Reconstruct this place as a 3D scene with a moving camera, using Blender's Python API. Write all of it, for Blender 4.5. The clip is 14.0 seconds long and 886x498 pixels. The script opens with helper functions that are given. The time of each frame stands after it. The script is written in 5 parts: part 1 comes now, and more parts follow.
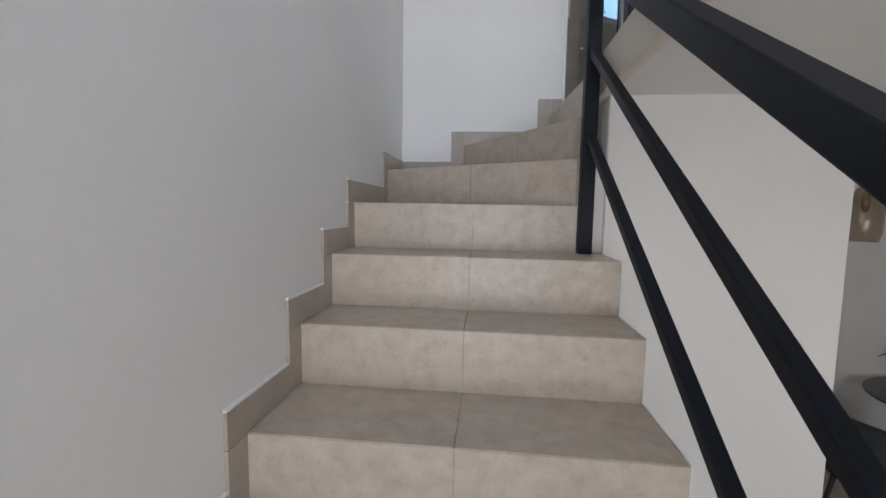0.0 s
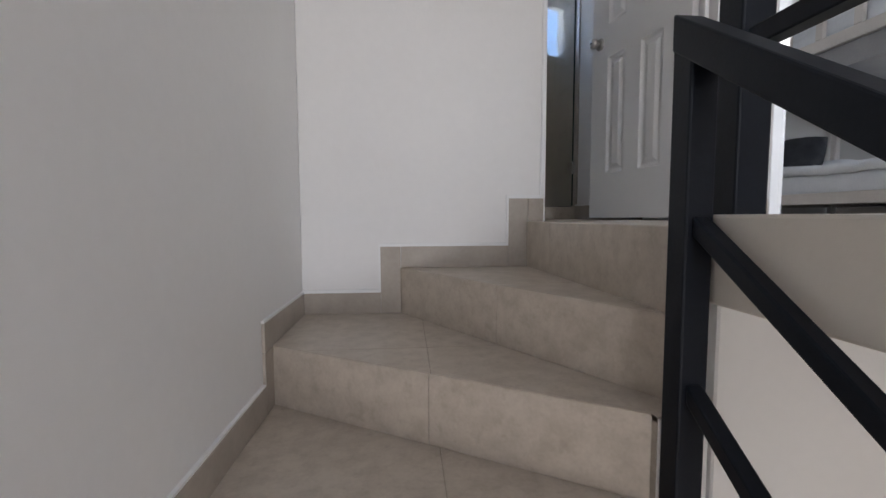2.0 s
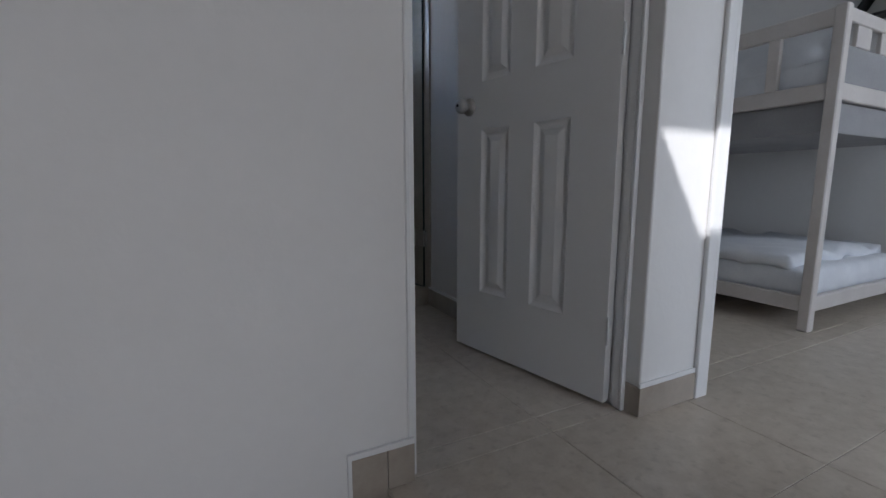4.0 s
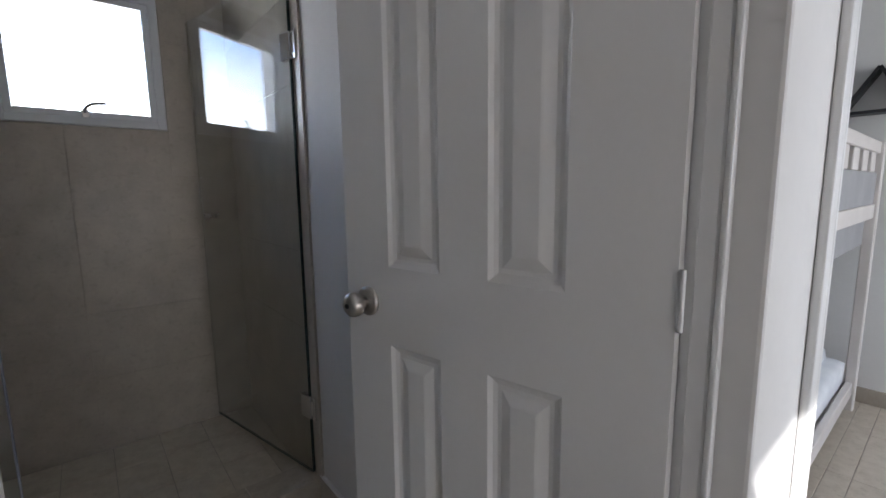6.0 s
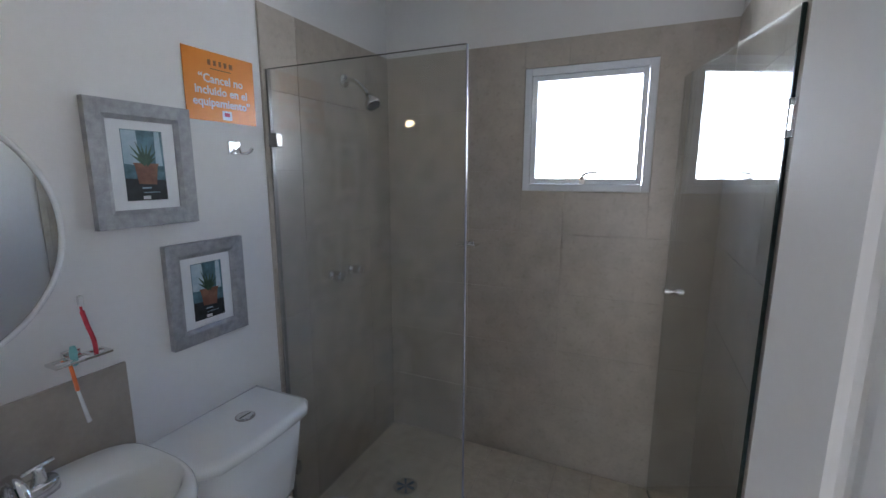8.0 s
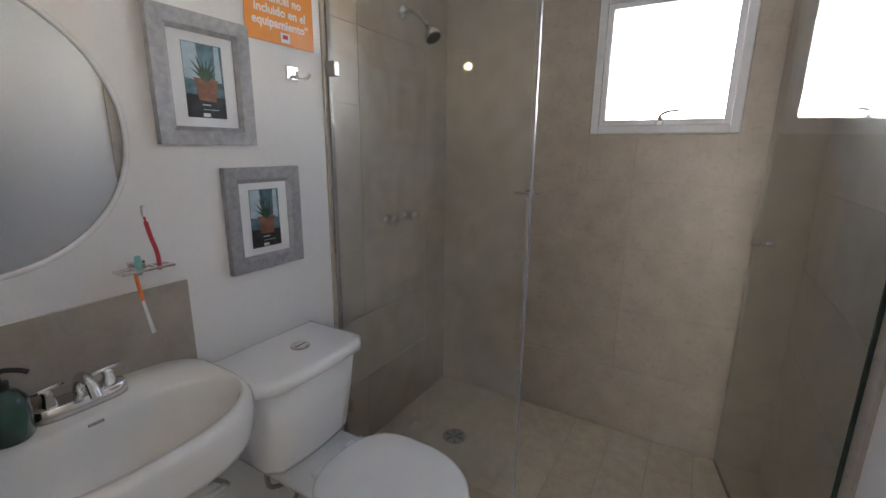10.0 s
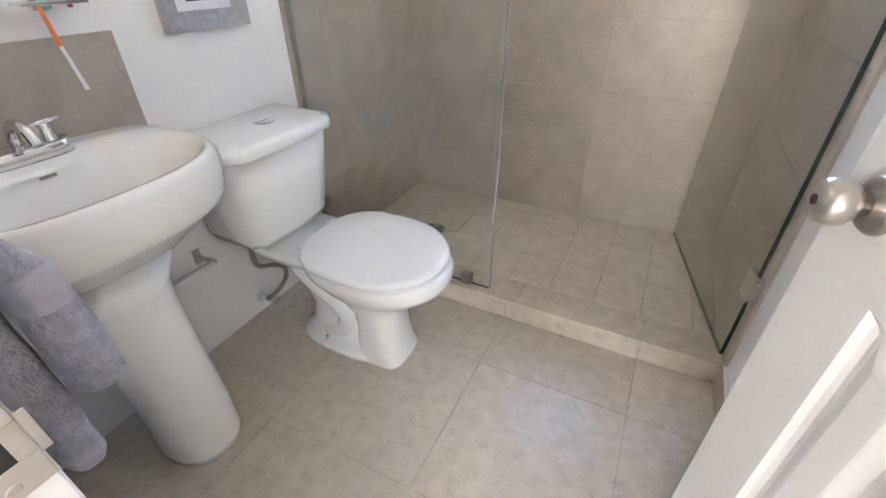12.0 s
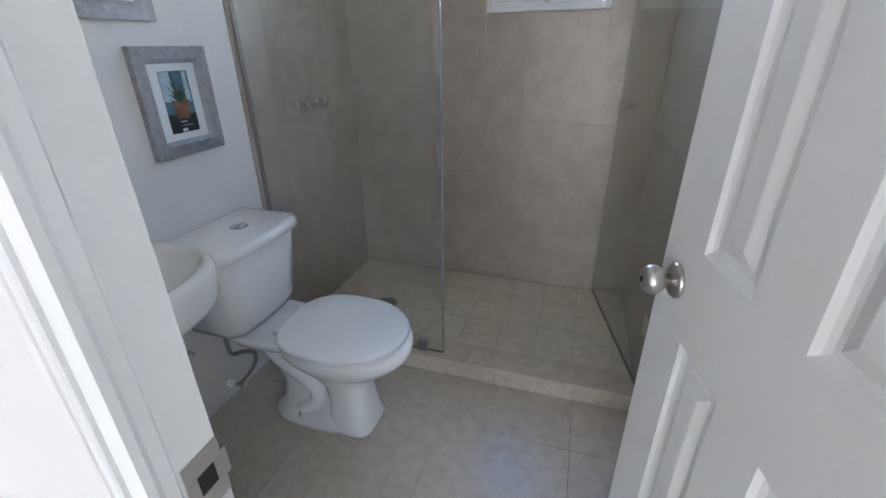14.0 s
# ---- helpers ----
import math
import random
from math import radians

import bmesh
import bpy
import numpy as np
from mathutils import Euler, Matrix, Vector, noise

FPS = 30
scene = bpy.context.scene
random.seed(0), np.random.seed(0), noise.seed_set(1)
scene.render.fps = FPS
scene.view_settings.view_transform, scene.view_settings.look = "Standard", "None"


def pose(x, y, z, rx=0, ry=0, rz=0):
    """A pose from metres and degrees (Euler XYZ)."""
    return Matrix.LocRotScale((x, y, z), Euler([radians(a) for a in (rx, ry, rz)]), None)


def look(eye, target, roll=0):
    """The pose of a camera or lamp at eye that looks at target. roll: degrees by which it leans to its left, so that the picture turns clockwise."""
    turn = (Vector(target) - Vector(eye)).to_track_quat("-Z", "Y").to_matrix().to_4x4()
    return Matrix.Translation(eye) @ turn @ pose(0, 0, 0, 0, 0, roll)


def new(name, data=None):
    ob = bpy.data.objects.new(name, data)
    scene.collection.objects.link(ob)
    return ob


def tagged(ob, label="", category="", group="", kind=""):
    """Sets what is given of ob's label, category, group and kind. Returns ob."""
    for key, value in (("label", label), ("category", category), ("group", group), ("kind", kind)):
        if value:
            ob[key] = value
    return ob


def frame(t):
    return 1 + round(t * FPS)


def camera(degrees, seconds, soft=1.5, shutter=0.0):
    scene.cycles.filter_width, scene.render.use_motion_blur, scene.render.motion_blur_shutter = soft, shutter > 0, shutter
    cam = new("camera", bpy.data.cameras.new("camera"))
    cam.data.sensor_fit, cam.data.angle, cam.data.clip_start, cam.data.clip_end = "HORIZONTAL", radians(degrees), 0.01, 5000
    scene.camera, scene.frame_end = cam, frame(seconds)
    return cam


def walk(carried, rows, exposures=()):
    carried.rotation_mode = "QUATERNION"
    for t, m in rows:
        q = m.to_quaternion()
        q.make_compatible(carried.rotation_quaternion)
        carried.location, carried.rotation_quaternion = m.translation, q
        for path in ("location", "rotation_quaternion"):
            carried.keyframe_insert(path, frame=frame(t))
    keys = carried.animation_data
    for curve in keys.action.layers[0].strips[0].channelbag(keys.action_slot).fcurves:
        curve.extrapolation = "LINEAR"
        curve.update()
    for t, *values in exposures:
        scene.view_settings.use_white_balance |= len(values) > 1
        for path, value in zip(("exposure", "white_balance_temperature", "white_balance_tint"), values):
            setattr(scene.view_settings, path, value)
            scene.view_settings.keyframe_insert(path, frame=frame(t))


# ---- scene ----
cam = camera(91.3, 14.0)
EXPOSURES = [
    (0, 0.89, 6000, 12), (1.0, 0.96, 6250, 14), (1.8, 0.79, 6300, 15), (2.5, 0.99, 6400, 15), (3.0, 0.74, 6300, 16), (3.5, 0.02, 6150, 15), (4.2, -0.18, 5950, 14), (6.5, 0.89, 6350, 15),
    (7.5, 1.29, 5950, 14), (8.2, 1.32, 5980, 14), (10.5, 1.84, 7070, 17), (11.0, 2.17, 7020, 17), (11.5, 2.86, 7250, 17), (12.0, 2.98, 6950, 16), (12.5, 2.83, 6650, 16), (13.2, 2.69, 6500, 15), (14.0, 1.99, 6000, 12),
]
PATH = [
    (0, (0.54, -1.424, -0.555), (0.331, 0.557, -0.739), 1.0),
    (0.5, (0.441, -1.179, -0.426), (0.522, 0.812, -0.592), 1.1),
    (1, (0.396, -0.985, -0.241), (0.539, 1.001, -0.426), 1.0),
    (1.5, (0.398, -0.717, -0.103), (0.585, 1.267, -0.273), 0.4),
    (2, (0.404, -0.479, 0.02), (0.569, 1.508, -0.129), -0.2),
    (2.5, (0.468, -0.249, 0.135), (0.679, 1.735, -0.009), -0.1),
    (3, (0.447, -0.022, 0.284), (0.74, 1.949, 0.115), -0.3),
    (3.5, (0.492, 0.17, 0.456), (1.015, 2.089, 0.246), -0.1),
    (4, (0.6, 0.397, 0.645), (1.501, 2.158, 0.355), -0.0),
    (4.2, (0.639, 0.465, 0.697), (1.734, 2.115, 0.416), 0.5),
    (6.3, (1.023, 1.064, 1.211), (2.283, 2.592, 0.937), -0.7),
    (6.5, (1.052, 1.091, 1.233), (2.126, 2.75, 0.924), -0.4),
    (6.7, (1.115, 1.152, 1.272), (1.932, 2.962, 0.958), -0.6),
    (7, (1.165, 1.212, 1.362), (1.493, 3.162, 1.042), -0.7),
    (7.2, (1.2, 1.24, 1.385), (1.226, 3.233, 1.080), -0.4),
    (7.5, (1.233, 1.258, 1.448), (0.898, 3.2, 1.102), -0.3),
    (8, (1.275, 1.274, 1.526), (0.467, 3.07, 1.181), 0.1),
    (8.2, (1.263, 1.276, 1.543), (0.35, 3.026, 1.22), 0.3),
    (10.3, (1.21, 1.31, 1.331), (0.224, 2.969, 0.807), 0.1),
    (10.5, (1.209, 1.306, 1.299), (0.257, 2.962, 0.704), 0.1),
    (11, (1.256, 1.308, 1.206), (0.333, 2.902, 0.427), -0.5),
    (11.5, (1.226, 1.287, 1.158), (0.402, 2.824, 0.18), -0.6),
    (12, (1.218, 1.275, 1.141), (0.469, 2.763, 0.034), -0.4),
    (12.5, (1.226, 1.275, 1.132), (0.512, 2.73, -0.04), -0.5),
    (13, (1.221, 1.256, 1.159), (0.539, 2.712, -0.03), -0.5),
    (13.5, (1.215, 1.19, 1.234), (0.567, 2.727, 0.131), -0.8),
    (14, (1.254, 1.074, 1.306), (0.705, 2.798, 0.454), -0.6),
]
walk(cam, [(t, look(eye, target, roll)) for t, eye, target, roll in PATH], EXPOSURES)


def skylight_world():
    world = bpy.data.worlds.new("sky")
    scene.world = world
    world.use_nodes = True
    nt = world.node_tree
    sky = nt.nodes.new("ShaderNodeTexSky")
    sky.sky_type, sky.sun_disc = "NISHITA", False
    sky.sun_elevation, sky.sun_rotation = SUN_EL, SUN_ROT
    bg = nt.nodes["Background"]
    bg.inputs["Strength"].default_value = 0.15
    nt.links.new(sky.outputs[0], bg.inputs[0])


SUN_WAY = Vector((0.70, 0.95, -1.0)).normalized()
SUN_EL = math.asin(-SUN_WAY.z)
SUN_ROT = math.atan2(-SUN_WAY.x, -SUN_WAY.y)
skylight_world()
sun = new("sun", bpy.data.lights.new("sun", "SUN"))
sun.data.energy, sun.data.angle, sun.data.color = 5.0, radians(0.5), (1.0, 0.97, 0.92)
sun.rotation_euler = SUN_WAY.to_track_quat("-Z", "Y").to_euler()


def area(name, at, towards, w, h, power, color=(1, 1, 1)):
    lamp = bpy.data.lights.new(name, "AREA")
    lamp.shape, lamp.size, lamp.size_y, lamp.energy, lamp.color = "RECTANGLE", w, h, power, color
    ob = new(name, lamp)
    ob.matrix_world = look(at, towards)
    return ob


# landing, lower and dining lamps are added fill light, without known sources
area("light_landing_fill", (1.0, -2.75, 0.9), (1.0, 0.0, 0.6), 1.5, 1.2, 13.2, (0.97, 0.98, 1.0))
area("light_lower_fill", (0.9, -4.2, -1.2), (0.9, 0.0, -1.0), 1.6, 1.6, 26, (1.0, 0.97, 0.93))
area("light_dining_fill", (5.7, -0.6, -1.4), (3.0, 0.9, -1.4), 1.2, 1.2, 1.1, (0.95, 0.98, 1.0))
area("light_bedroom_window", (3.2, -1.55, 1.4), (2.6, 1.2, 0.3), 1.2, 1.0, 25, (0.85, 0.93, 1.0))


# ---- materials ----
def nodes_of(mat):
    mat.use_nodes = True
    nt = mat.node_tree
    return nt, nt.nodes["Principled BSDF"]


def surface(name, c1, c2, scale=6.0, fine=90.0, rough=0.5, metal=0.0, bump=0.05, bump_scale=200.0, vary=0.0, coat=0.0, specks=0.0):
    """A mottled surface: two colours mixed by large and fine noise, relief, and a change from piece to piece."""
    mat = bpy.data.materials.new(name)
    nt, bsdf = nodes_of(mat)
    N, L = nt.nodes.new, nt.links.new
    co = N("ShaderNodeNewGeometry")
    big, small, rel = N("ShaderNodeTexNoise"), N("ShaderNodeTexNoise"), N("ShaderNodeTexNoise")
    for n, s, d in ((big, scale, 5), (small, fine, 3), (rel, bump_scale, 2)):
        n.inputs["Scale"].default_value, n.inputs["Detail"].default_value = s, d
        L(co.outputs["Position"], n.inputs["Vector"])
    mix = N("ShaderNodeMath")
    mix.operation = "MULTIPLY_ADD"
    L(small.outputs["Fac"], mix.inputs[0])
    mix.inputs[1].default_value = 0.35
    L(big.outputs["Fac"], mix.inputs[2])
    add = N("ShaderNodeMath")
    add.operation = "SUBTRACT"
    L(mix.outputs[0], add.inputs[0])
    add.inputs[1].default_value = 0.175
    fac = add.outputs[0]
    if vary:
        info, m2 = N("ShaderNodeObjectInfo"), N("ShaderNodeMath")
        m2.operation = "MULTIPLY_ADD"
        L(info.outputs["Random"], m2.inputs[0])
        m2.inputs[1].default_value = vary
        L(fac, m2.inputs[2])
        fac = m2.outputs[0]
    ramp = N("ShaderNodeValToRGB")
    ramp.color_ramp.elements[0].position, ramp.color_ramp.elements[1].position = 0.32, 0.72
    ramp.color_ramp.elements[0].color, ramp.color_ramp.elements[1].color = (*c1, 1), (*c2, 1)
    L(fac, ramp.inputs[0])
    colour = ramp.outputs[0]
    if specks:
        grains, cut, dark = N("ShaderNodeTexNoise"), N("ShaderNodeValToRGB"), N("ShaderNodeMix")
        grains.inputs["Scale"].default_value, grains.inputs["Detail"].default_value = 38, 6
        L(co.outputs["Position"], grains.inputs["Vector"])
        cut.color_ramp.elements[0].position, cut.color_ramp.elements[1].position = 0.55, 0.74
        cut.color_ramp.elements[0].color, cut.color_ramp.elements[1].color = (0, 0, 0, 1), (specks, specks, specks, 1)
        L(grains.outputs["Fac"], cut.inputs[0])
        dark.data_type = "RGBA"
        L(cut.outputs[0], dark.inputs["Factor"])
        L(colour, dark.inputs["A"])
        dark.inputs["B"].default_value = (c1[0] * 0.62, c1[1] * 0.58, c1[2] * 0.54, 1)
        colour = dark.outputs["Result"]
    L(colour, bsdf.inputs["Base Color"])
    bsdf.inputs["Roughness"].default_value, bsdf.inputs["Metallic"].default_value = rough, metal
    bsdf.inputs["Coat Weight"].default_value = coat
    if bump:
        b = N("ShaderNodeBump")
        b.inputs["Strength"].default_value, b.inputs["Distance"].default_value = bump, 0.002
        L(rel.outputs["Fac"], b.inputs["Height"])
        L(b.outputs[0], bsdf.inputs["Normal"])
    return mat


def glow(name, color, strength):
    mat = bpy.data.materials.new(name)
    nt, bsdf = nodes_of(mat)
    bsdf.inputs["Base Color"].default_value = (*color, 1)
    bsdf.inputs["Emission Color"].default_value = (*color, 1)
    bsdf.inputs["Emission Strength"].default_value = strength
    return mat


def glass(name, color, rough=0.0):
    """Thin pane: clear by refraction-free transparency, with gloss that grows towards grazing angles."""
    mat = bpy.data.materials.new(name)
    mat.use_nodes = True
    nt = mat.node_tree
    nt.nodes.clear()
    N, L = nt.nodes.new, nt.links.new
    out, mix, tr, gl, fr, pw, ma = (N("ShaderNode" + k) for k in ("OutputMaterial", "MixShader", "BsdfTransparent", "BsdfGlossy", "LayerWeight", "Math", "Math"))
    tr.inputs[0].default_value = (*color, 1)
    gl.inputs["Roughness"].default_value = rough
    fr.inputs["Blend"].default_value = 0.5
    pw.operation, ma.operation = "POWER", "MULTIPLY_ADD"
    pw.inputs[1].default_value, ma.inputs[1].default_value, ma.inputs[2].default_value = 4.0, 0.85, 0.045
    L(fr.outputs["Facing"], pw.inputs[0])
    L(pw.outputs[0], ma.inputs[0])
    L(ma.outputs[0], mix.inputs[0])
    L(tr.outputs[0], mix.inputs[1])
    L(gl.outputs[0], mix.inputs[2])
    L(mix.outputs[0], out.inputs[0])
    return mat


PAINT = surface("wall_paint", (0.76, 0.75, 0.735), (0.80, 0.79, 0.775), 1.6, 40, 0.62, bump=0.25, bump_scale=60)
CEIL = surface("ceiling_paint", (0.78, 0.78, 0.77), (0.82, 0.82, 0.81), 2, 50, 0.8, bump=0.2, bump_scale=70)
TILE = surface("beige_tile", (0.50, 0.435, 0.355), (0.60, 0.535, 0.45), 20, 110, 0.30, bump=0.08, bump_scale=28, vary=0.08, specks=0.4)
SLABP = surface("slab_paint", (0.72, 0.665, 0.59), (0.77, 0.715, 0.64), 2, 50, 0.7, bump=0.2, bump_scale=70)
STILE = surface("stair_tile", (0.41, 0.35, 0.285), (0.52, 0.455, 0.38), 20, 110, 0.33, bump=0.08, bump_scale=30, vary=0.08, specks=0.28)
SKIRT = surface("skirting_tile", (0.34, 0.295, 0.245), (0.42, 0.37, 0.315), 9, 70, 0.4, bump=0.05, bump_scale=30, vary=0.08)
WTILE = surface("shower_wall_tile", (0.43, 0.38, 0.32), (0.52, 0.465, 0.395), 9, 60, 0.34, bump=0.05, bump_scale=25, vary=0.03, specks=0.3)
GROUT = surface("grout", (0.34, 0.295, 0.24), (0.46, 0.41, 0.345), 20, 150, 0.85, bump=0.3)
FTILE = surface("shower_floor_tile", (0.60, 0.535, 0.445), (0.71, 0.645, 0.55), 22, 90, 0.33, bump=0.06, bump_scale=25, vary=0.05, specks=0.2)
WGROUT = surface("shower_grout", (0.44, 0.395, 0.34), (0.50, 0.45, 0.39), 20, 150, 0.85, bump=0.3)
DOORP = surface("door_paint", (0.78, 0.775, 0.765), (0.81, 0.805, 0.795), 3, 80, 0.38, bump=0.06, bump_scale=90)
TRIMP = surface("trim_paint", (0.78, 0.78, 0.775), (0.82, 0.82, 0.815), 3, 80, 0.4, bump=0.06, bump_scale=90)
STEEL = surface("dark_painted_steel", (0.004, 0.006, 0.011), (0.007, 0.010, 0.016), 8, 120, 0.5, bump=0.12, bump_scale=120)
STEEL.node_tree.nodes["Principled BSDF"].inputs["Specular IOR Level"].default_value = 0.22
CERAMIC = surface("white_ceramic", (0.80, 0.80, 0.79), (0.83, 0.83, 0.82), 2, 20, 0.12, bump=0.0, coat=0.3)
SEAT = surface("white_plastic", (0.80, 0.81, 0.82), (0.83, 0.84, 0.85), 2, 20, 0.22, bump=0.0)
CREAM = surface("cream_ceramic", (0.80, 0.79, 0.755), (0.83, 0.82, 0.79), 2, 20, 0.12, bump=0.0, coat=0.3)
CHROME = surface("chrome", (0.72, 0.72, 0.72), (0.8, 0.8, 0.8), 5, 50, 0.12, 1.0, bump=0.0)
SATIN = surface("satin_nickel", (0.52, 0.49, 0.46), (0.60, 0.57, 0.54), 5, 300, 0.28, 1.0, bump=0.02)
CHANNEL = surface("dull_grey_channel", (0.26, 0.25, 0.23), (0.33, 0.31, 0.29), 5, 200, 0.5, 0.2, bump=0.02)
CLAMP = surface("brushed_clamp_metal", (0.30, 0.29, 0.28), (0.38, 0.37, 0.35), 5, 300, 0.3, 1.0, bump=0.02)
HINGE = surface("painted_hinge", (0.62, 0.62, 0.62), (0.75, 0.75, 0.75), 9, 90, 0.4, 0.3, bump=0.02)
ALU = surface("white_aluminium", (0.74, 0.76, 0.79), (0.80, 0.82, 0.84), 4, 60, 0.4, bump=0.0)
BLACK = surface("black_plastic", (0.012, 0.012, 0.013), (0.025, 0.025, 0.026), 6, 60, 0.4, bump=0.0)
PANE = glass("shower_glass", (0.965, 0.975, 0.97))
EDGE = surface("glass_edge", (0.03, 0.05, 0.05), (0.06, 0.09, 0.085), 5, 50, 0.2, bump=0.0)
DIMEDGE = surface("polished_glass_edge", (0.16, 0.18, 0.16), (0.22, 0.24, 0.22), 5, 50, 0.2, bump=0.0)
SEAL = surface("clear_seal", (0.30, 0.31, 0.37), (0.38, 0.39, 0.46), 5, 50, 0.25, bump=0.0)
WPANE = glass("window_glass", (0.97, 0.98, 0.98))
SMOKE = glass("smoked_amber_glass", (0.72, 0.66, 0.58), 0.04)
BRONZE = surface("dark_bronze", (0.05, 0.042, 0.034), (0.09, 0.075, 0.06), 9, 120, 0.45, 0.6, bump=0.05)
CHAIRF = surface("dark_grey_upholstery", (0.03, 0.034, 0.036), (0.055, 0.06, 0.062), 14, 220, 0.85, bump=0.4, bump_scale=320)
MIRROR = bpy.data.materials.new("mirror")
_, _m = nodes_of(MIRROR)
_m.inputs["Metallic"].default_value, _m.inputs["Roughness"].default_value = 1.0, 0.02
_m.inputs["Base Color"].default_value = (0.86, 0.88, 0.87, 1)
LINEN = surface("white_linen", (0.70, 0.72, 0.76), (0.80, 0.82, 0.85), 8, 120, 0.85, bump=0.3, bump_scale=300)
DARKCLOTH = surface("charcoal_cloth", (0.012, 0.013, 0.017), (0.03, 0.032, 0.038), 12, 200, 0.9, bump=0.3, bump_scale=300)
BEDWOOD = surface("white_bed_wood", (0.62, 0.58, 0.55), (0.70, 0.66, 0.63), 6, 90, 0.5, bump=0.1, bump_scale=90)
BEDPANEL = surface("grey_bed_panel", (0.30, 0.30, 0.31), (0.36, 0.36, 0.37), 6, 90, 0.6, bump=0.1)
TOWEL = surface("grey_towel", (0.33, 0.315, 0.35), (0.46, 0.445, 0.48), 60, 300, 0.95, bump=1.0, bump_scale=190)
TOWEL.node_tree.nodes["Bump"].inputs["Distance"].default_value = 0.006
HEM = surface("towel_hem", (0.42, 0.40, 0.44), (0.50, 0.48, 0.52), 30, 300, 0.9, bump=0.8, bump_scale=500)
SOAPG = surface("green_bottle", (0.008, 0.05, 0.035), (0.012, 0.075, 0.05), 5, 50, 0.15, bump=0.0, coat=0.4)
PINKRED = surface("red_plastic", (0.55, 0.03, 0.05), (0.65, 0.06, 0.09), 40, 200, 0.3, bump=0.0)
ORANGE = surface("orange_plastic", (0.85, 0.20, 0.05), (0.9, 0.26, 0.08), 40, 200, 0.3, bump=0.0)
TEAL = surface("teal_plastic", (0.18, 0.48, 0.48), (0.26, 0.58, 0.56), 40, 200, 0.3, bump=0.0)
WHITEP = surface("white_gloss_plastic", (0.78, 0.78, 0.78), (0.82, 0.82, 0.82), 5, 50, 0.25, bump=0.0)
FRAMEG = surface("silver_grey_frame", (0.30, 0.30, 0.315), (0.42, 0.42, 0.435), 45, 260, 0.45, 0.25, bump=0.5, bump_scale=400)
MAT = surface("picture_mat", (0.76, 0.77, 0.78), (0.80, 0.81, 0.82), 5, 50, 0.6, bump=0.0)
PRINTB = surface("print_backdrop", (0.03, 0.08, 0.10), (0.14, 0.27, 0.33), 25, 60, 0.4, bump=0.0)
PRINTD = surface("print_dark", (0.012, 0.014, 0.016), (0.035, 0.04, 0.045), 30, 80, 0.4, bump=0.0)
PRINTL = surface("print_light", (0.34, 0.47, 0.55), (0.5, 0.6, 0.66), 30, 80, 0.4, bump=0.0)
TERRA = surface("terracotta", (0.20, 0.09, 0.055), (0.32, 0.16, 0.10), 40, 200, 0.6, bump=0.0)
LEAF = surface("leaf_green", (0.02, 0.055, 0.03), (0.06, 0.12, 0.065), 60, 200, 0.45, bump=0.0)
SIGNO = surface("orange_card", (0.80, 0.27, 0.03), (0.84, 0.31, 0.05), 5, 50, 0.3, bump=0.0)
SIGNB = surface("dark_brown_ink", (0.20, 0.075, 0.02), (0.26, 0.10, 0.03), 40, 200, 0.4, bump=0.0)
HOSE = surface("braided_hose", (0.25, 0.23, 0.21), (0.45, 0.42, 0.40), 300, 900, 0.35, 0.8, bump=0.6, bump_scale=900)
DRAIN = surface("drain_blue_grey", (0.34, 0.42, 0.50), (0.58, 0.66, 0.74), 60, 200, 0.3, 0.2, bump=0.2)
DRAIND = surface("drain_petal_blue", (0.10, 0.15, 0.21), (0.17, 0.23, 0.30), 90, 200, 0.4, 0.2, bump=0.1)
DARKGL = surface("black_glass", (0.006, 0.007, 0.008), (0.012, 0.013, 0.014), 5, 50, 0.05, bump=0.0)
BULB = glow("warm_bulb", (1.0, 0.76, 0.46), 15.6)


# ---- mesh helpers ----
def part(name, bm, material, parent=None, label="", smooth=False):
    me = bpy.data.meshes.new(name)
    bmesh.ops.recalc_face_normals(bm, faces=bm.faces)
    bm.to_mesh(me)
    bm.free()
    for m in (material if isinstance(material, (list, tuple)) else [material]):
        me.materials.append(m)
    if smooth:
        for p in me.polygons:
            p.use_smooth = True
    ob = new(name, me)
    ob.parent = parent
    if label:
        ob["label"] = label
    return ob


def thing(name, at, label, category, group="", rz=0.0):
    ob = new(name)
    ob.empty_display_size = 0.05
    ob.matrix_basis = pose(*at, 0, 0, rz)
    return tagged(ob, label, category, group)


def structure(name, bm, material, label="", smooth=False):
    return tagged(part(name, bm, material, None, label, smooth), kind="structure")


def add_box(bm, x0, x1, y0, y1, z0, z1, bevel=0.0, seg=1, mat=0):
    r = bmesh.ops.create_cube(bm, size=1.0, matrix=Matrix.Translation(((x0 + x1) / 2, (y0 + y1) / 2, (z0 + z1) / 2)) @ Matrix.Diagonal((x1 - x0, y1 - y0, z1 - z0, 1)))
    faces = {f for v in r["verts"] for f in v.link_faces}
    if bevel:
        edges = list({e for v in r["verts"] for e in v.link_edges})
        out = bmesh.ops.bevel(bm, geom=edges, offset=bevel, segments=seg, affect="EDGES", profile=0.5)
        faces |= set(out["faces"])
    for f in faces:
        if f.is_valid:
            f.material_index = mat
    return bm


def box(x0, x1, y0, y1, z0, z1, bevel=0.0, seg=1):
    return add_box(bmesh.new(), x0, x1, y0, y1, z0, z1, bevel, seg)


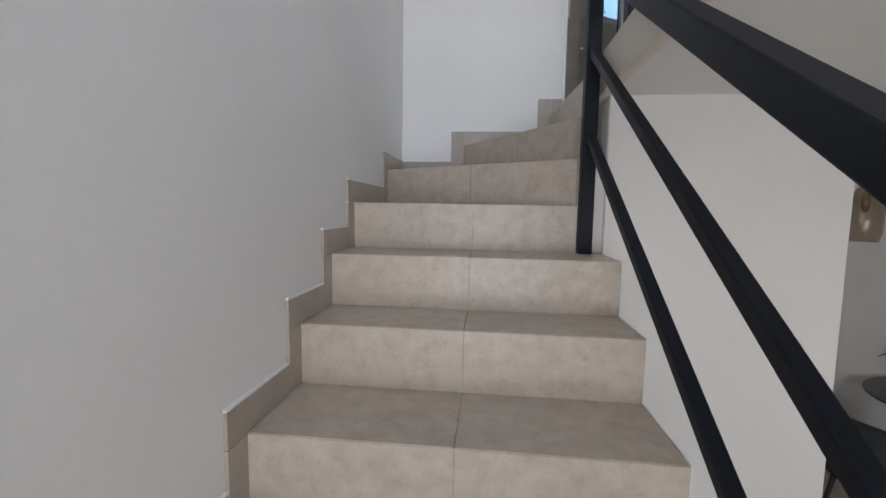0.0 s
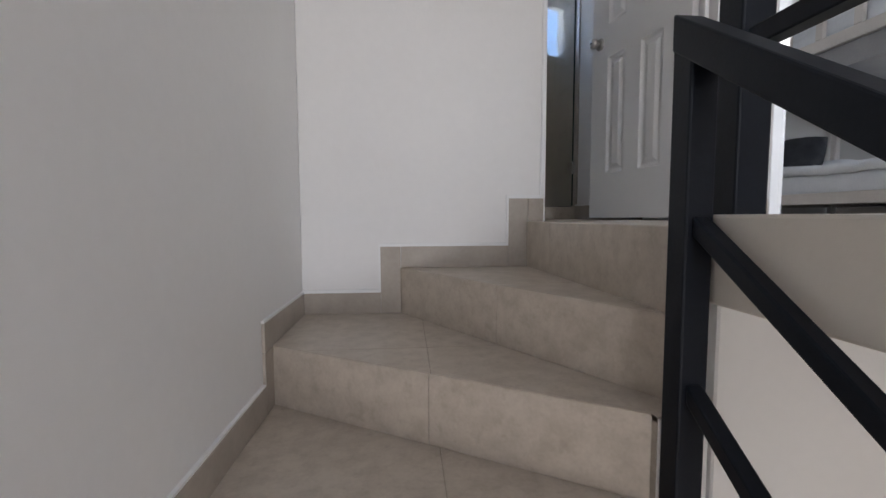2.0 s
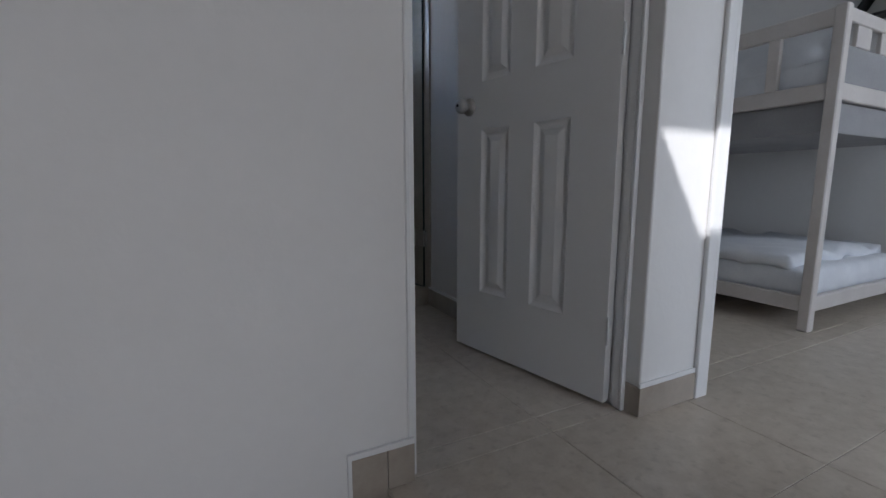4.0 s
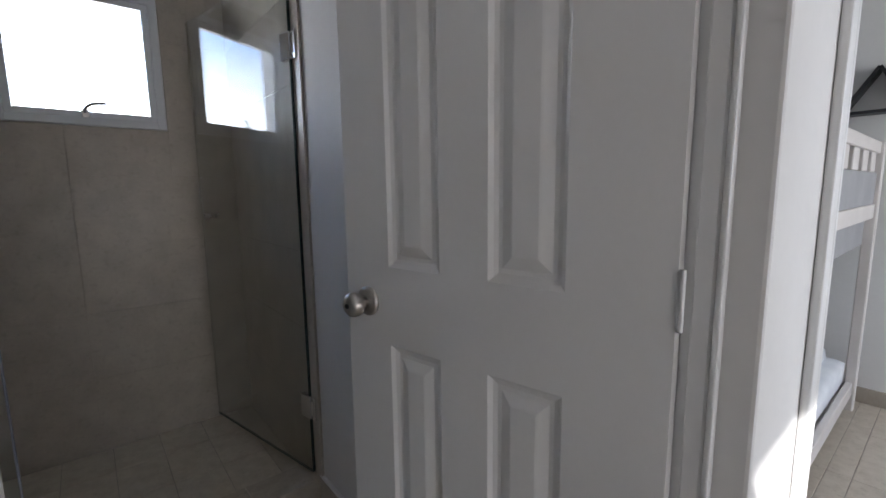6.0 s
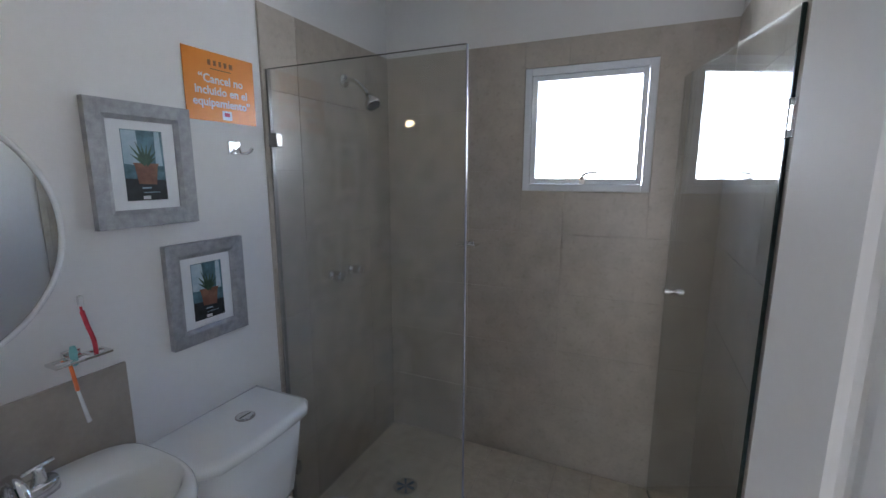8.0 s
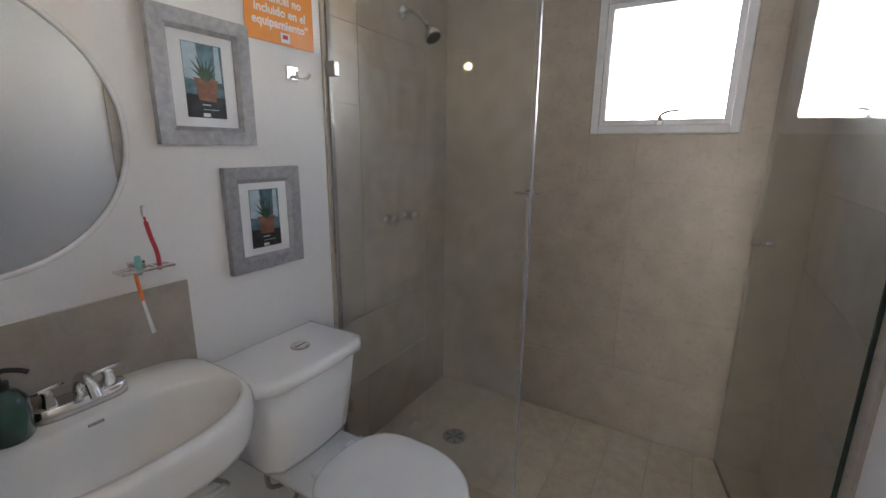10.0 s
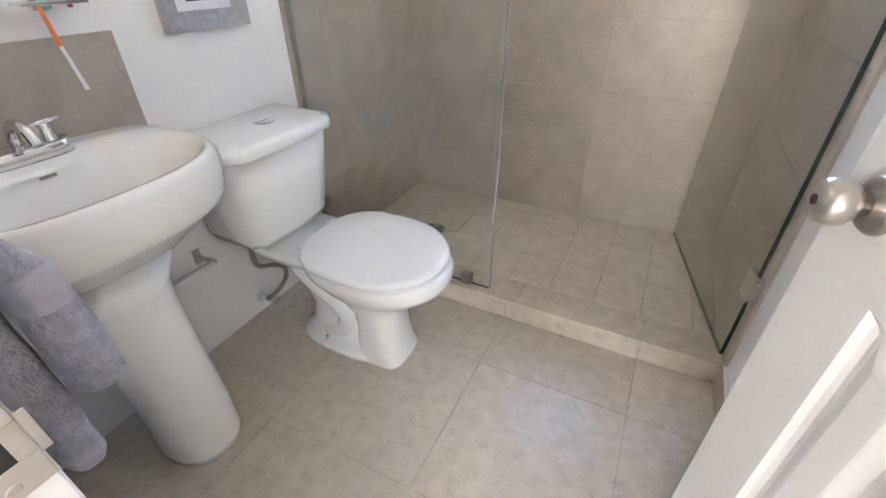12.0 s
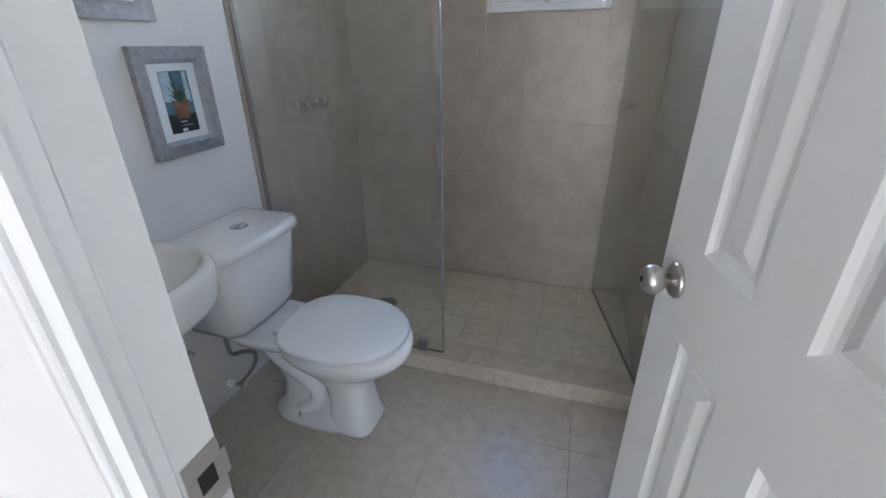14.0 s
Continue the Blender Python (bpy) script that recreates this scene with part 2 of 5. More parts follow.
def add_prism(bm, pts, z0, z1, bevel=0.0):
    """A flat polygon, pts counter-clockwise in plan, raised from z0 to z1."""
    low = [bm.verts.new((x, y, z0)) for x, y in pts]
    top = [bm.verts.new((x, y, z1)) for x, y in pts]
    bm.faces.new(low[::-1])
    cap = bm.faces.new(top)
    for i in range(len(pts)):
        j = (i + 1) % len(pts)
        bm.faces.new((low[i], low[j], top[j], top[i]))
    if bevel:
        bmesh.ops.bevel(bm, geom=list(cap.edges), offset=bevel, segments=1, affect="EDGES")
    return bm


def prism(pts, z0, z1, bevel=0.0):
    return add_prism(bmesh.new(), pts, z0, z1, bevel)


def add_rod(bm, a, b, r, r2=None, n=12):
    a, b = Vector(a), Vector(b)
    d = b - a
    bmesh.ops.create_cone(bm, cap_ends=True, segments=n, radius1=r, radius2=r if r2 is None else r2, depth=d.length,
                          matrix=Matrix.Translation((a + b) / 2) @ d.to_track_quat("Z", "Y").to_matrix().to_4x4())
    return bm


def rod(a, b, r, r2=None, n=12):
    return add_rod(bmesh.new(), a, b, r, r2, n)


def beam(a, b, w, h, bevel=0.004):
    """A square tube from a to b, w wide and h high."""
    a, b = Vector(a), Vector(b)
    d = b - a
    bm = box(-w / 2, w / 2, -d.length / 2, d.length / 2, -h / 2, h / 2, bevel)
    y = d.normalized()
    x = y.cross(Vector((0, 0, 1))).normalized()
    m = Matrix((x, y, x.cross(y))).transposed().to_4x4()
    bmesh.ops.transform(bm, matrix=Matrix.Translation((a + b) / 2) @ m, verts=bm.verts)
    return bm


def add_loft(bm, rings, close_ends=True):
    rows = [[bm.verts.new(p) for p in ring] for ring in rings]
    n = len(rows[0])
    for a, b in zip(rows, rows[1:]):
        for i in range(n):
            bm.faces.new((a[i], a[(i + 1) % n], b[(i + 1) % n], b[i]))
    if close_ends:
        bm.faces.new(rows[0][::-1])
        bm.faces.new(rows[-1])
    return bm


def loft(rings, close_ends=True):
    return add_loft(bmesh.new(), rings, close_ends)


def lathe(profile, n=24, at=(0, 0, 0), axis="z"):
    """Rings round an axis: profile rows are (radius, distance along it)."""
    rings = []
    for r, h in profile:
        ring = []
        for i in range(n):
            a = 2 * math.pi * i / n
            p = (r * math.cos(a), r * math.sin(a), h)
            p = {"z": p, "x": (p[2], p[0], p[1]), "y": (p[1], p[2], p[0])}[axis]
            ring.append((p[0] + at[0], p[1] + at[1], p[2] + at[2]))
        rings.append(ring)
    return loft(rings)


def tube(points, r, n=10):
    """A round pipe through the points, smoothed."""
    pts = [Vector(p) for p in points]
    fine = []
    for i in range(len(pts) - 1):
        p0, p1, p2, p3 = pts[max(i - 1, 0)], pts[i], pts[i + 1], pts[min(i + 2, len(pts) - 1)]
        for k in range(8):
            t = k / 8
            fine.append(0.5 * ((2 * p1) + (p2 - p0) * t + (2 * p0 - 5 * p1 + 4 * p2 - p3) * t * t + (3 * p1 - p0 - 3 * p2 + p3) * t ** 3))
    fine.append(pts[-1])
    rings = []
    side = Vector((0.31, 0.52, 0.79))
    for i, p in enumerate(fine):
        d = (fine[min(i + 1, len(fine) - 1)] - fine[max(i - 1, 0)]).normalized()
        u = (side - d * side.dot(d)).normalized()
        v = d.cross(u)
        rings.append([tuple(p + (u * math.cos(2 * math.pi * k / n) + v * math.sin(2 * math.pi * k / n)) * r) for k in range(n)])
    return loft(rings)


def oval(cx, cy, rx, ry, z, n=40, power=2.0, back=None):
    """A superellipse ring in plan; back flattens the half towards -x."""
    out = []
    for i in range(n):
        a = 2 * math.pi * i / n
        c, s = math.cos(a), math.sin(a)
        x = math.copysign(abs(c) ** (2 / power), c) * rx
        y = math.copysign(abs(s) ** (2 / power), s) * ry
        if back is not None and x < 0:
            x *= back
        out.append((cx + x, cy + y, z))
    return out


def clip(poly, a, b, c):
    """The part of a polygon where a*x + b*y <= c."""
    out = []
    for i in range(len(poly)):
        p, q = poly[i], poly[(i + 1) % len(poly)]
        dp, dq = a * p[0] + b * p[1] - c, a * q[0] + b * q[1] - c
        if dp <= 0:
            out.append(p)
        if dp * dq < 0:
            t = dp / (dp - dq)
            out.append((p[0] + (q[0] - p[0]) * t, p[1] + (q[1] - p[1]) * t))
    return out


# ---- plan ----
R = 0.178                      # riser
WEST, NORTH = 0.0, 1.21        # faces of the stair walls
EAST_BATH, SHOWER_BACK = 1.59, 3.377
LOW, TOP = -15 * R, 2.45       # lower floor, upper ceiling
SLAB = 0.13
PIVOT = (0.93, 0.34)
TW = 0.085                     # thickness of the wall between stair and bathroom


# ---- large structure ----
def walls():
    b = bmesh.new()
    add_box(b, -0.14, WEST, -4.3, SHOWER_BACK + 0.14, LOW, TOP)
    structure("wall_west", b, PAINT)
    structure("wall_stair_north", box(WEST, 0.932, NORTH, NORTH + TW, -1.2, TOP, 0.005, 2), PAINT)
    structure("wall_over_bath_door", box(0.932, 1.612, NORTH, NORTH + TW, 2.1, TOP), PAINT)
    structure("wall_pier", box(1.612, 1.885, 1.165, NORTH + 0.12, 0, TOP, 0.006, 2), PAINT)
    structure("wall_bath_east", box(EAST_BATH, EAST_BATH + 0.1, NORTH + 0.12, SHOWER_BACK + 0.14, 0, TOP), PAINT)
    y0, y1 = SHOWER_BACK, SHOWER_BACK + 0.14
    north = structure("wall_bath_north", box(0, 0.755, y0, y1, 0, TOP), PAINT)
    for x0, x1, z0, z1 in ((1.312, EAST_BATH, 0, TOP), (0.755, 1.312, 0, 1.445), (0.755, 1.312, 2.0, TOP)):
        part("wall_block", box(x0, x1, y0, y1, z0, z1), PAINT, north)
    b = bmesh.new()
    add_box(b, 1.9, 2.02, -3.0, 0.22, 0, TOP)
    add_box(b, 1.87, 1.99, 0.22, 1.27, 2.1, TOP)
    structure("wall_bedroom_west", b, PAINT)
    structure("wall_bedroom_north", box(1.87, 4.6, 3.0, 3.12, 0, TOP), PAINT)
    structure("wall_bedroom_inner", box(1.886, 1.99, 1.27, 3.0, 0, TOP), PAINT)
    structure("wall_bedroom_east", box(4.12, 4.24, -2.0, 3.0, 0, TOP), PAINT)
    b = bmesh.new()
    add_box(b, 2.02, 2.6, -2.0, -1.88, 0, TOP)
    add_box(b, 3.8, 4.12, -2.0, -1.88, 0, TOP)
    add_box(b, 2.6, 3.8, -2.0, -1.88, 0, 0.9)
    add_box(b, 2.6, 3.8, -2.0, -1.88, 1.95, TOP)
    structure("wall_bedroom_south", b, PAINT)
    b = bmesh.new()
    add_box(b, 0, 0.25, -3.12, -3.0, -0.5, TOP)
    add_box(b, 1.75, 2.02, -3.12, -3.0, -0.5, TOP)
    add_box(b, 0.25, 1.75, -3.12, -3.0, -0.5, 0.3)
    add_box(b, 0.25, 1.75, -3.12, -3.0, 1.5, TOP)
    structure("wall_landing_south", b, PAINT)
    # lower storey
    structure("wall_under_landing", box(0.965, 1.81, 0.25, 0.37, LOW, -SLAB, 0.004), PAINT)
    structure("wall_lower_stair_north", box(0, 0.965, 0.9, 1.0, LOW, -0.95), PAINT)
    structure("wall_lower_north", box(-0.14, 5.9, 2.6, 2.72, LOW, -SLAB), PAINT)
    structure("wall_lower_east", box(5.8, 5.92, -4.3, 2.6, LOW, -SLAB), PAINT)
    b = bmesh.new()
    add_box(b, -0.14, 0.1, -4.42, -4.3, LOW, -0.1)
    add_box(b, 1.7, 5.92, -4.42, -4.3, LOW, -0.1)
    add_box(b, 0.1, 1.7, -4.42, -4.3, LOW, LOW + 0.6)
    add_box(b, 0.1, 1.7, -4.42, -4.3, -0.4, -0.1)
    structure("wall_lower_south", b, PAINT)
    structure("floor_lower", box(-0.14, 5.92, -4.42, 2.72, LOW - 0.1, LOW), TILE)
    # slabs
    b = bmesh.new()
    add_box(b, 0.97, 4.7, -3.0, 0.34, -SLAB, -0.012)
    add_prism(b, [(0.89, NORTH), (0.94, 0.34), (4.7, 0.34), (4.7, NORTH)], -SLAB, -0.012)
    add_box(b, 0.0, 0.9405, NORTH + 0.05, SHOWER_BACK + 0.14, -SLAB, -0.0125)
    add_box(b, 0.9405, 4.7, NORTH, SHOWER_BACK + 0.14, -SLAB, -0.012)
    add_box(b, 4.7, 5.92, -3.0, SHOWER_BACK + 0.14, -SLAB, -0.012)
    structure("landing_slab", b, PAINT, "white painted soffit of the landing slab")
    structure("slab_edge", box(0.9305, 0.9695, -3.0, 0.3395, -SLAB - 0.004, 0.022, 0.006, 2), SLABP, "cream painted raised edge of the landing slab")
    structure("ceiling_lower_south", box(-0.14, 5.92, -4.42, -3.0, -0.1, 0.0), CEIL)


def ceilings():
    b = bmesh.new()
    x0, x1, y0, y1 = SKY
    add_box(b, -0.14, x0, -3.12, SHOWER_BACK + 0.14, TOP, TOP + 0.06)
    add_box(b, x1, 4.7, -3.12, SHOWER_BACK + 0.14, TOP, TOP + 0.06)
    add_box(b, x0, x1, -3.12, y0, TOP, TOP + 0.06)
    add_box(b, x0, x1, y1, SHOWER_BACK + 0.14, TOP, TOP + 0.06)
    structure("ceiling", b, CEIL)


def sky_hole():
    """The roof light's opening, from where its sun patch falls on the pier."""
    def up(x, z):
        t = (TOP - z) / -SUN_WAY.z
        return x - SUN_WAY.x * t, 1.165 - SUN_WAY.y * t
    xa, ya = up(1.584, 0.79)
    xb = up(1.95, 0.78)[0]
    yb = up(1.9, 0.44)[1]
    return xa, xb, yb, ya


SKY = sky_hole()
walls()
ceilings()


# ---- tiles ----
def tile_piece(poly, z0, z1, material, parent, bevel=0.0015):
    if len(poly) < 3:
        return
    area2 = abs(sum(poly[i][0] * poly[(i + 1) % len(poly)][1] - poly[(i + 1) % len(poly)][0] * poly[i][1] for i in range(len(poly))))
    if area2 < 0.0006:
        return
    part("tile", prism(poly, z0, z1, bevel), material, parent)


def inset_grid(poly, xs, ys, gap, z0, z1, material, parent):
    for xa, xb in zip(xs, xs[1:]):
        for ya, yb in zip(ys, ys[1:]):
            p = poly
            for a, b, c in ((1, 0, xb - gap / 2), (-1, 0, -(xa + gap / 2)), (0, 1, yb - gap / 2), (0, -1, -(ya + gap / 2))):
                p = clip(p, a, b, c)
            tile_piece(p, z0, z1, material, parent)


BIG = 99.0
X_JOINT = 0.478
# treads: plan polygon and level of each
L_LINE = [(0.88, NORTH), PIVOT]
TREADS = [
    ([(0.379, NORTH), PIVOT, (0.88, NORTH)], -R),
    ([(0, 0.811), (0.868, 0.2876), (0.868, 0.270), (0.93, 0.270), PIVOT, (0.379, NORTH), (0, NORTH)], -2 * R),
    ([(0, 0.25), (0.868, 0.25), (0.868, 0.2876), (0, 0.811)], -3 * R),
]
EDGES_Y = [0.25, 0.0, -0.25, -0.535, -0.80]
while len(EDGES_Y) < 13:
    EDGES_Y.append(EDGES_Y[-1] - 0.265)
for k in range(12):
    y1, y0 = EDGES_Y[k], EDGES_Y[k + 1] if k < 11 else EDGES_Y[k] - 0.265
    TREADS.append(([(0, y0), (0.962, y0), (0.962, y1), (0, y1)], -(4 + k) * R))


def stairs():
    b = bmesh.new()
    for poly, z in TREADS:
        add_prism(b, poly, max(z - 0.42, LOW), z - 0.0022)
    core = structure("stair_core", b, GROUT, "grey grout bed under beige stair tiles")
    side = bmesh.new()
    for k in range(12):
        y1, y0 = EDGES_Y[k], EDGES_Y[k + 1]
        z = -(4 + k) * R
        add_box(side, 0.963, 0.9665, y0, y1, max(z - 0.42, LOW), z - 0.001)
    add_box(side, 0.869, 0.9645, 0.263, 0.2695, -4 * R + 0.001, -2 * R - 0.003)
    structure("stair_side", side, PAINT, "white plastered flank of the stair")
    tread = core
    for poly, z in TREADS:
        if z == -R:
            inset_grid(poly, [-BIG, BIG], [-BIG, 0.775, BIG], 0.002, z - 0.012, z, STILE, tread)
        elif z == -2 * R:
            inset_grid(poly, [-BIG, X_JOINT - 0.02, BIG], [-BIG, 0.746, BIG], 0.002, z - 0.012, z, STILE, tread)
        else:
            inset_grid(poly, [-BIG, X_JOINT, BIG], [-BIG, BIG], 0.0025, z - 0.012, z, STILE, tread)
    # risers
    fronts = [((0.88, NORTH), PIVOT, 0.0), ((0.379, NORTH), PIVOT, -R), ((0, 0.811), (0.868, 0.2876), -2 * R)]
    for k in range(12):
        xe = 0.868 if k == 0 else 0.962
        fronts.append(((0, EDGES_Y[k]), (xe, EDGES_Y[k]), -(3 + k) * R))
    riser = core
    for i, (p, q, z) in enumerate(fronts):
        p, q = Vector((*p, 0)), Vector((*q, 0))
        d = (q - p).normalized()
        n = Vector((d.y, -d.x, 0))
        length = (q - p).length
        if i == 0:
            cuts = [0, 0.24, length]
        elif i == 1:
            cuts = [0, 0.535, length]
        elif i == 2:
            cuts = [0, 0.53, length]
        else:
            cuts = [0, X_JOINT, length]
        for a, c in zip(cuts, cuts[1:]):
            a, c = p + d * (a + 0.0015), p + d * (c - 0.0015)
            poly = [(a + n * 0.003).to_2d(), (c + n * 0.003).to_2d(), (c - n * 0.004).to_2d(), (a - n * 0.004).to_2d()]
            tile_piece([tuple(v) for v in poly], z - R + 0.001, z - 0.002, STILE, riser, 0.0008)


stairs()


def floors():
    xs = [0.87 + 0.475 * k for k in range(-3, 9)]
    ys = [2.24 + 0.475 * k for k in range(-12, 3)]
    bed = tagged(part("floor_bed", box(0.972, 4.12, -3.0, 0.30, -0.0115, -0.0018), GROUT), kind="structure")
    landing = tagged(part("floor_landing", box(1.0, 4.1, 0.30, NORTH - 0.01, -0.0115, -0.0018), GROUT), kind="structure")
    b = box(0.0, EAST_BATH, NORTH + 0.06, 2.49, -0.0115, -0.0018)
    add_box(b, 0.945, 1.592, NORTH - 0.01, NORTH + 0.06, -0.0115, -0.0018)
    bath = tagged(part("floor_bath", b, GROUT), kind="structure")
    room = tagged(part("floor_bedroom", box(2.0, 4.12, NORTH, 3.0, -0.0115, -0.0018), GROUT), kind="structure")
    inset_grid([(0.972, -3.0), (4.12, -3.0), (4.12, 0.30), (0.972, 0.30)], xs, ys, 0.002, -0.012, 0, TILE, bed)
    inset_grid([(0.88, NORTH), (0.93, 0.3405), (0.972, 0.3405), (0.972, 0.303), (4.12, 0.303), (4.12, NORTH)], xs, ys, 0.002, -0.012, 0, TILE, landing)
    inset_grid([(0.0, 1.2915), (EAST_BATH, 1.2915), (EAST_BATH, 2.49), (0.0, 2.49)], xs, ys, 0.002, -0.012, 0, TILE, bath)
    inset_grid([(0.9445, NORTH + 0.002), (1.593, NORTH + 0.002), (1.593, 1.289), (0.9445, 1.289)], xs, ys, 0.002, -0.012, 0, TILE, bath)
    inset_grid([(1.99, NORTH + 0.003), (4.12, NORTH + 0.003), (4.12, 3.0), (1.99, 3.0)], xs, ys, 0.002, -0.012, 0, TILE, room)


floors()


# ---- skirtings ----
def skirt_run(name, pieces, bead=None):
    """Pieces are boxes of tile against a wall; bead is the paint lip over them."""
    root = None
    for p in pieces:
        ob = part(name if root is None else "tile", box(*p, 0.001), SKIRT, root)
        root = root or tagged(ob, kind="structure")
    if bead:
        b = bmesh.new()
        for p in bead:
            add_box(b, *p)
        part("paint_lip", b, TRIMP, root, "thick white paint lip")


def stair_skirting():
    w, up, out = 0.010, 0.083, 0.078
    edges = [(0.811, -2 * R)] + [(y, -(3 + k) * R) for k, y in enumerate(EDGES_Y[:11])]
    pieces, lips = [(0.0005, w, 0.811 - out, NORTH, -2 * R + 0.001, -2 * R + up)], [(0, w - 0.001, 0.811 - out, NORTH, -2 * R + up, -2 * R + up + 0.007)]
    for k, (y, z) in enumerate(edges):
        below = edges[k + 1] if k + 1 < len(edges) else (y - 0.265, z - R)
        pieces.append((0.0005, w, y - out, y - 0.001, z - R + 0.001, z - 0.001))
        pieces.append((0.0005, w - 0.0004, below[0] - out, y - out - 0.001, z - R + 0.001, z - R + up))
        lips.append((0, w - 0.001, below[0] - out, y - out, z - R + up, z - R + up + 0.006))
    skirt_run("stair_skirting_west", pieces, lips)
    n = NORTH - 0.0005
    m = NORTH - w
    z2, z1 = -2 * R, -R
    north = [(0.010, 0.300, m, n, z2 + 0.001, z2 + up), (0.301, 0.378, m, n, z2 + 0.001, z1 + up),
             (0.380, 0.802, m, n, z1 + 0.001, z1 + up), (0.803, 0.879, m, n, z1 + 0.001, 0.09), (0.881, 0.942, m, n, 0.001, 0.09)]
    lips = [(0.0, 0.300, m + 0.001, n, z2 + up, z2 + up + 0.012), (0.293, 0.302, m + 0.001, n, z2 + up + 0.012, z1 + up), (0.293, 0.802, m + 0.001, n, z1 + up, z1 + up + 0.012),
            (0.795, 0.803, m + 0.001, n, z1 + up + 0.012, 0.09), (0.795, 0.942, m + 0.001, n, 0.09, 0.102)]
    skirt_run("stair_skirting_north", north, lips)


def other_skirting():
    skirt_run("skirting_pier", [(1.608, 1.848, 1.155, 1.165, 0.001, 0.085), (1.602, 1.611, 1.155, 1.215, 0.001, 0.085)],
              [(1.604, 1.848, 1.157, 1.165, 0.085, 0.098)])
    skirt_run("skirting_bath_east", [(1.578, 1.59, 1.62, 2.489, 0.001, 0.09)], [(1.58, 1.59, 1.62, 2.489, 0.09, 0.102)])
    skirt_run("skirting_bedroom", [(4.108, 4.12, -1.8, 3.0, 0.001, 0.085)])
    skirt_run("skirting_bedroom_inner", [(1.9905, 2.002, 1.26, 3.0, 0.001, 0.085), (1.906, 1.99, 1.259, 1.2695, 0.001, 0.085)])


stair_skirting()
other_skirting()


# ---- shower tiling ----
def shower_tiles():
    zs = [2.12 - 0.293 * k for k in range(7)][::-1]
    zs = [0.03] + zs + [2.12] if zs[-1] < 2.1 else [0.03] + zs
    zs = sorted({round(z, 4) for z in zs})

    def wall(name, axis, at, sign, span, joints):
        lo, hi = span
        t = 0.009
        if axis == "x":
            back = box(min(at, at + sign * 0.006), max(at, at + sign * 0.006), lo, hi, 0.0, 2.119)
        else:
            back = box(lo, hi, min(at, at + sign * 0.006), max(at, at + sign * 0.006), 0.0, 2.119)
        root = structure(name, back, WGROUT)
        js = [lo] + [j for j in joints if lo < j < hi] + [hi]
        for a, c in zip(js, js[1:]):
            for z0, z1 in zip(zs, zs[1:]):
                if axis == "y" and a < 1.31 and c > 0.756 and z0 < 1.99 and z1 > 1.446:
                    continue
                g = 0.0008
                p, q = at + sign * 0.001, at + sign * t
                d = (min(p, q), max(p, q))
                if axis == "x":
                    bm = box(*d, a + g, c - g, z0 + g, z1 - g, 0.0007)
                else:
                    bm = box(a + g, c - g, *d, z0 + g, z1 - g, 0.0007)
                part("tile", bm, WTILE, root)
        return root
    wall("shower_tiling_west", "x", 0.0, 1, (2.50, SHOWER_BACK - 0.01), [2.685, 3.16])
    wall("shower_tiling_east", "x", EAST_BATH, -1, (2.50, SHOWER_BACK - 0.01), [2.685, 3.16])
    # the north side in strips round the window
    t = 0.009
    root = structure("shower_tiling_north", box(0.0, 0.752, SHOWER_BACK - 0.006, SHOWER_BACK, 0.0, 2.119), WGROUT)
    part("backing", box(1.315, EAST_BATH, SHOWER_BACK - 0.006, SHOWER_BACK, 0.0, 2.119), WGROUT, root)
    part("backing", box(0.752, 1.315, SHOWER_BACK - 0.006, SHOWER_BACK, 0.0, 1.442), WGROUT, root)
    part("backing", box(0.752, 1.315, SHOWER_BACK - 0.006, SHOWER_BACK, 2.003, 2.119), WGROUT, root)
    y0, y1 = SHOWER_BACK - t, SHOWER_BACK - 0.001
    g = 0.0008
    for z0, z1 in zip(zs, zs[1:]):
        for a, c in ((0.0, 0.477), (0.477, 0.952), (0.952, 1.427), (1.427, EAST_BATH)):
            boxes = [(a, c, z0, z1)]
            if a < 1.315 and c > 0.752 and z0 < 2.003 and z1 > 1.442:
                boxes = []
                if a < 0.752:
                    boxes.append((a, 0.752, z0, z1))
                if c > 1.315:
                    boxes.append((1.315, c, z0, z1))
                if z0 < 1.442:
                    boxes.append((max(a, 0.752), min(c, 1.315), z0, 1.442))
                if z1 > 2.003:
                    boxes.append((max(a, 0.752), min(c, 1.315), 2.003, z1))
            for xa, xb, za, zb in boxes:
                if xb - xa > 0.01 and zb - za > 0.01:
                    part("tile", box(xa + g, xb - g, y0, y1, za + g, zb - g, 0.0007), WTILE, root)
    # floor and kerb
    base = structure("shower_floor", box(0.0, EAST_BATH, 2.62, SHOWER_BACK, -0.012, 0.0275), WGROUT)
    inset_grid([(0.01, 2.62), (EAST_BATH - 0.01, 2.62), (EAST_BATH - 0.01, SHOWER_BACK - 0.01), (0.01, SHOWER_BACK - 0.01)],
               [0.637 + 0.174 * k for k in range(-4, 7)], [2.914 + 0.245 * k for k in range(-2, 4)], 0.0022, 0.018, 0.03, FTILE, base)
    kerb = structure("shower_kerb", box(0.0, EAST_BATH - 0.001, 2.498, 2.615, -0.012, 0.074), GROUT)
    xs = [0.0, 0.395, 0.87, 1.345, EAST_BATH - 0.001]
    for a, c in zip(xs, xs[1:]):
        part("tile", box(a + 0.001, c - 0.001, 2.488, 2.4975, 0.001, 0.076, 0.001), TILE, kerb)
    xs = [0.0, 0.30, 0.745, 0.90, 1.345, EAST_BATH - 0.001]
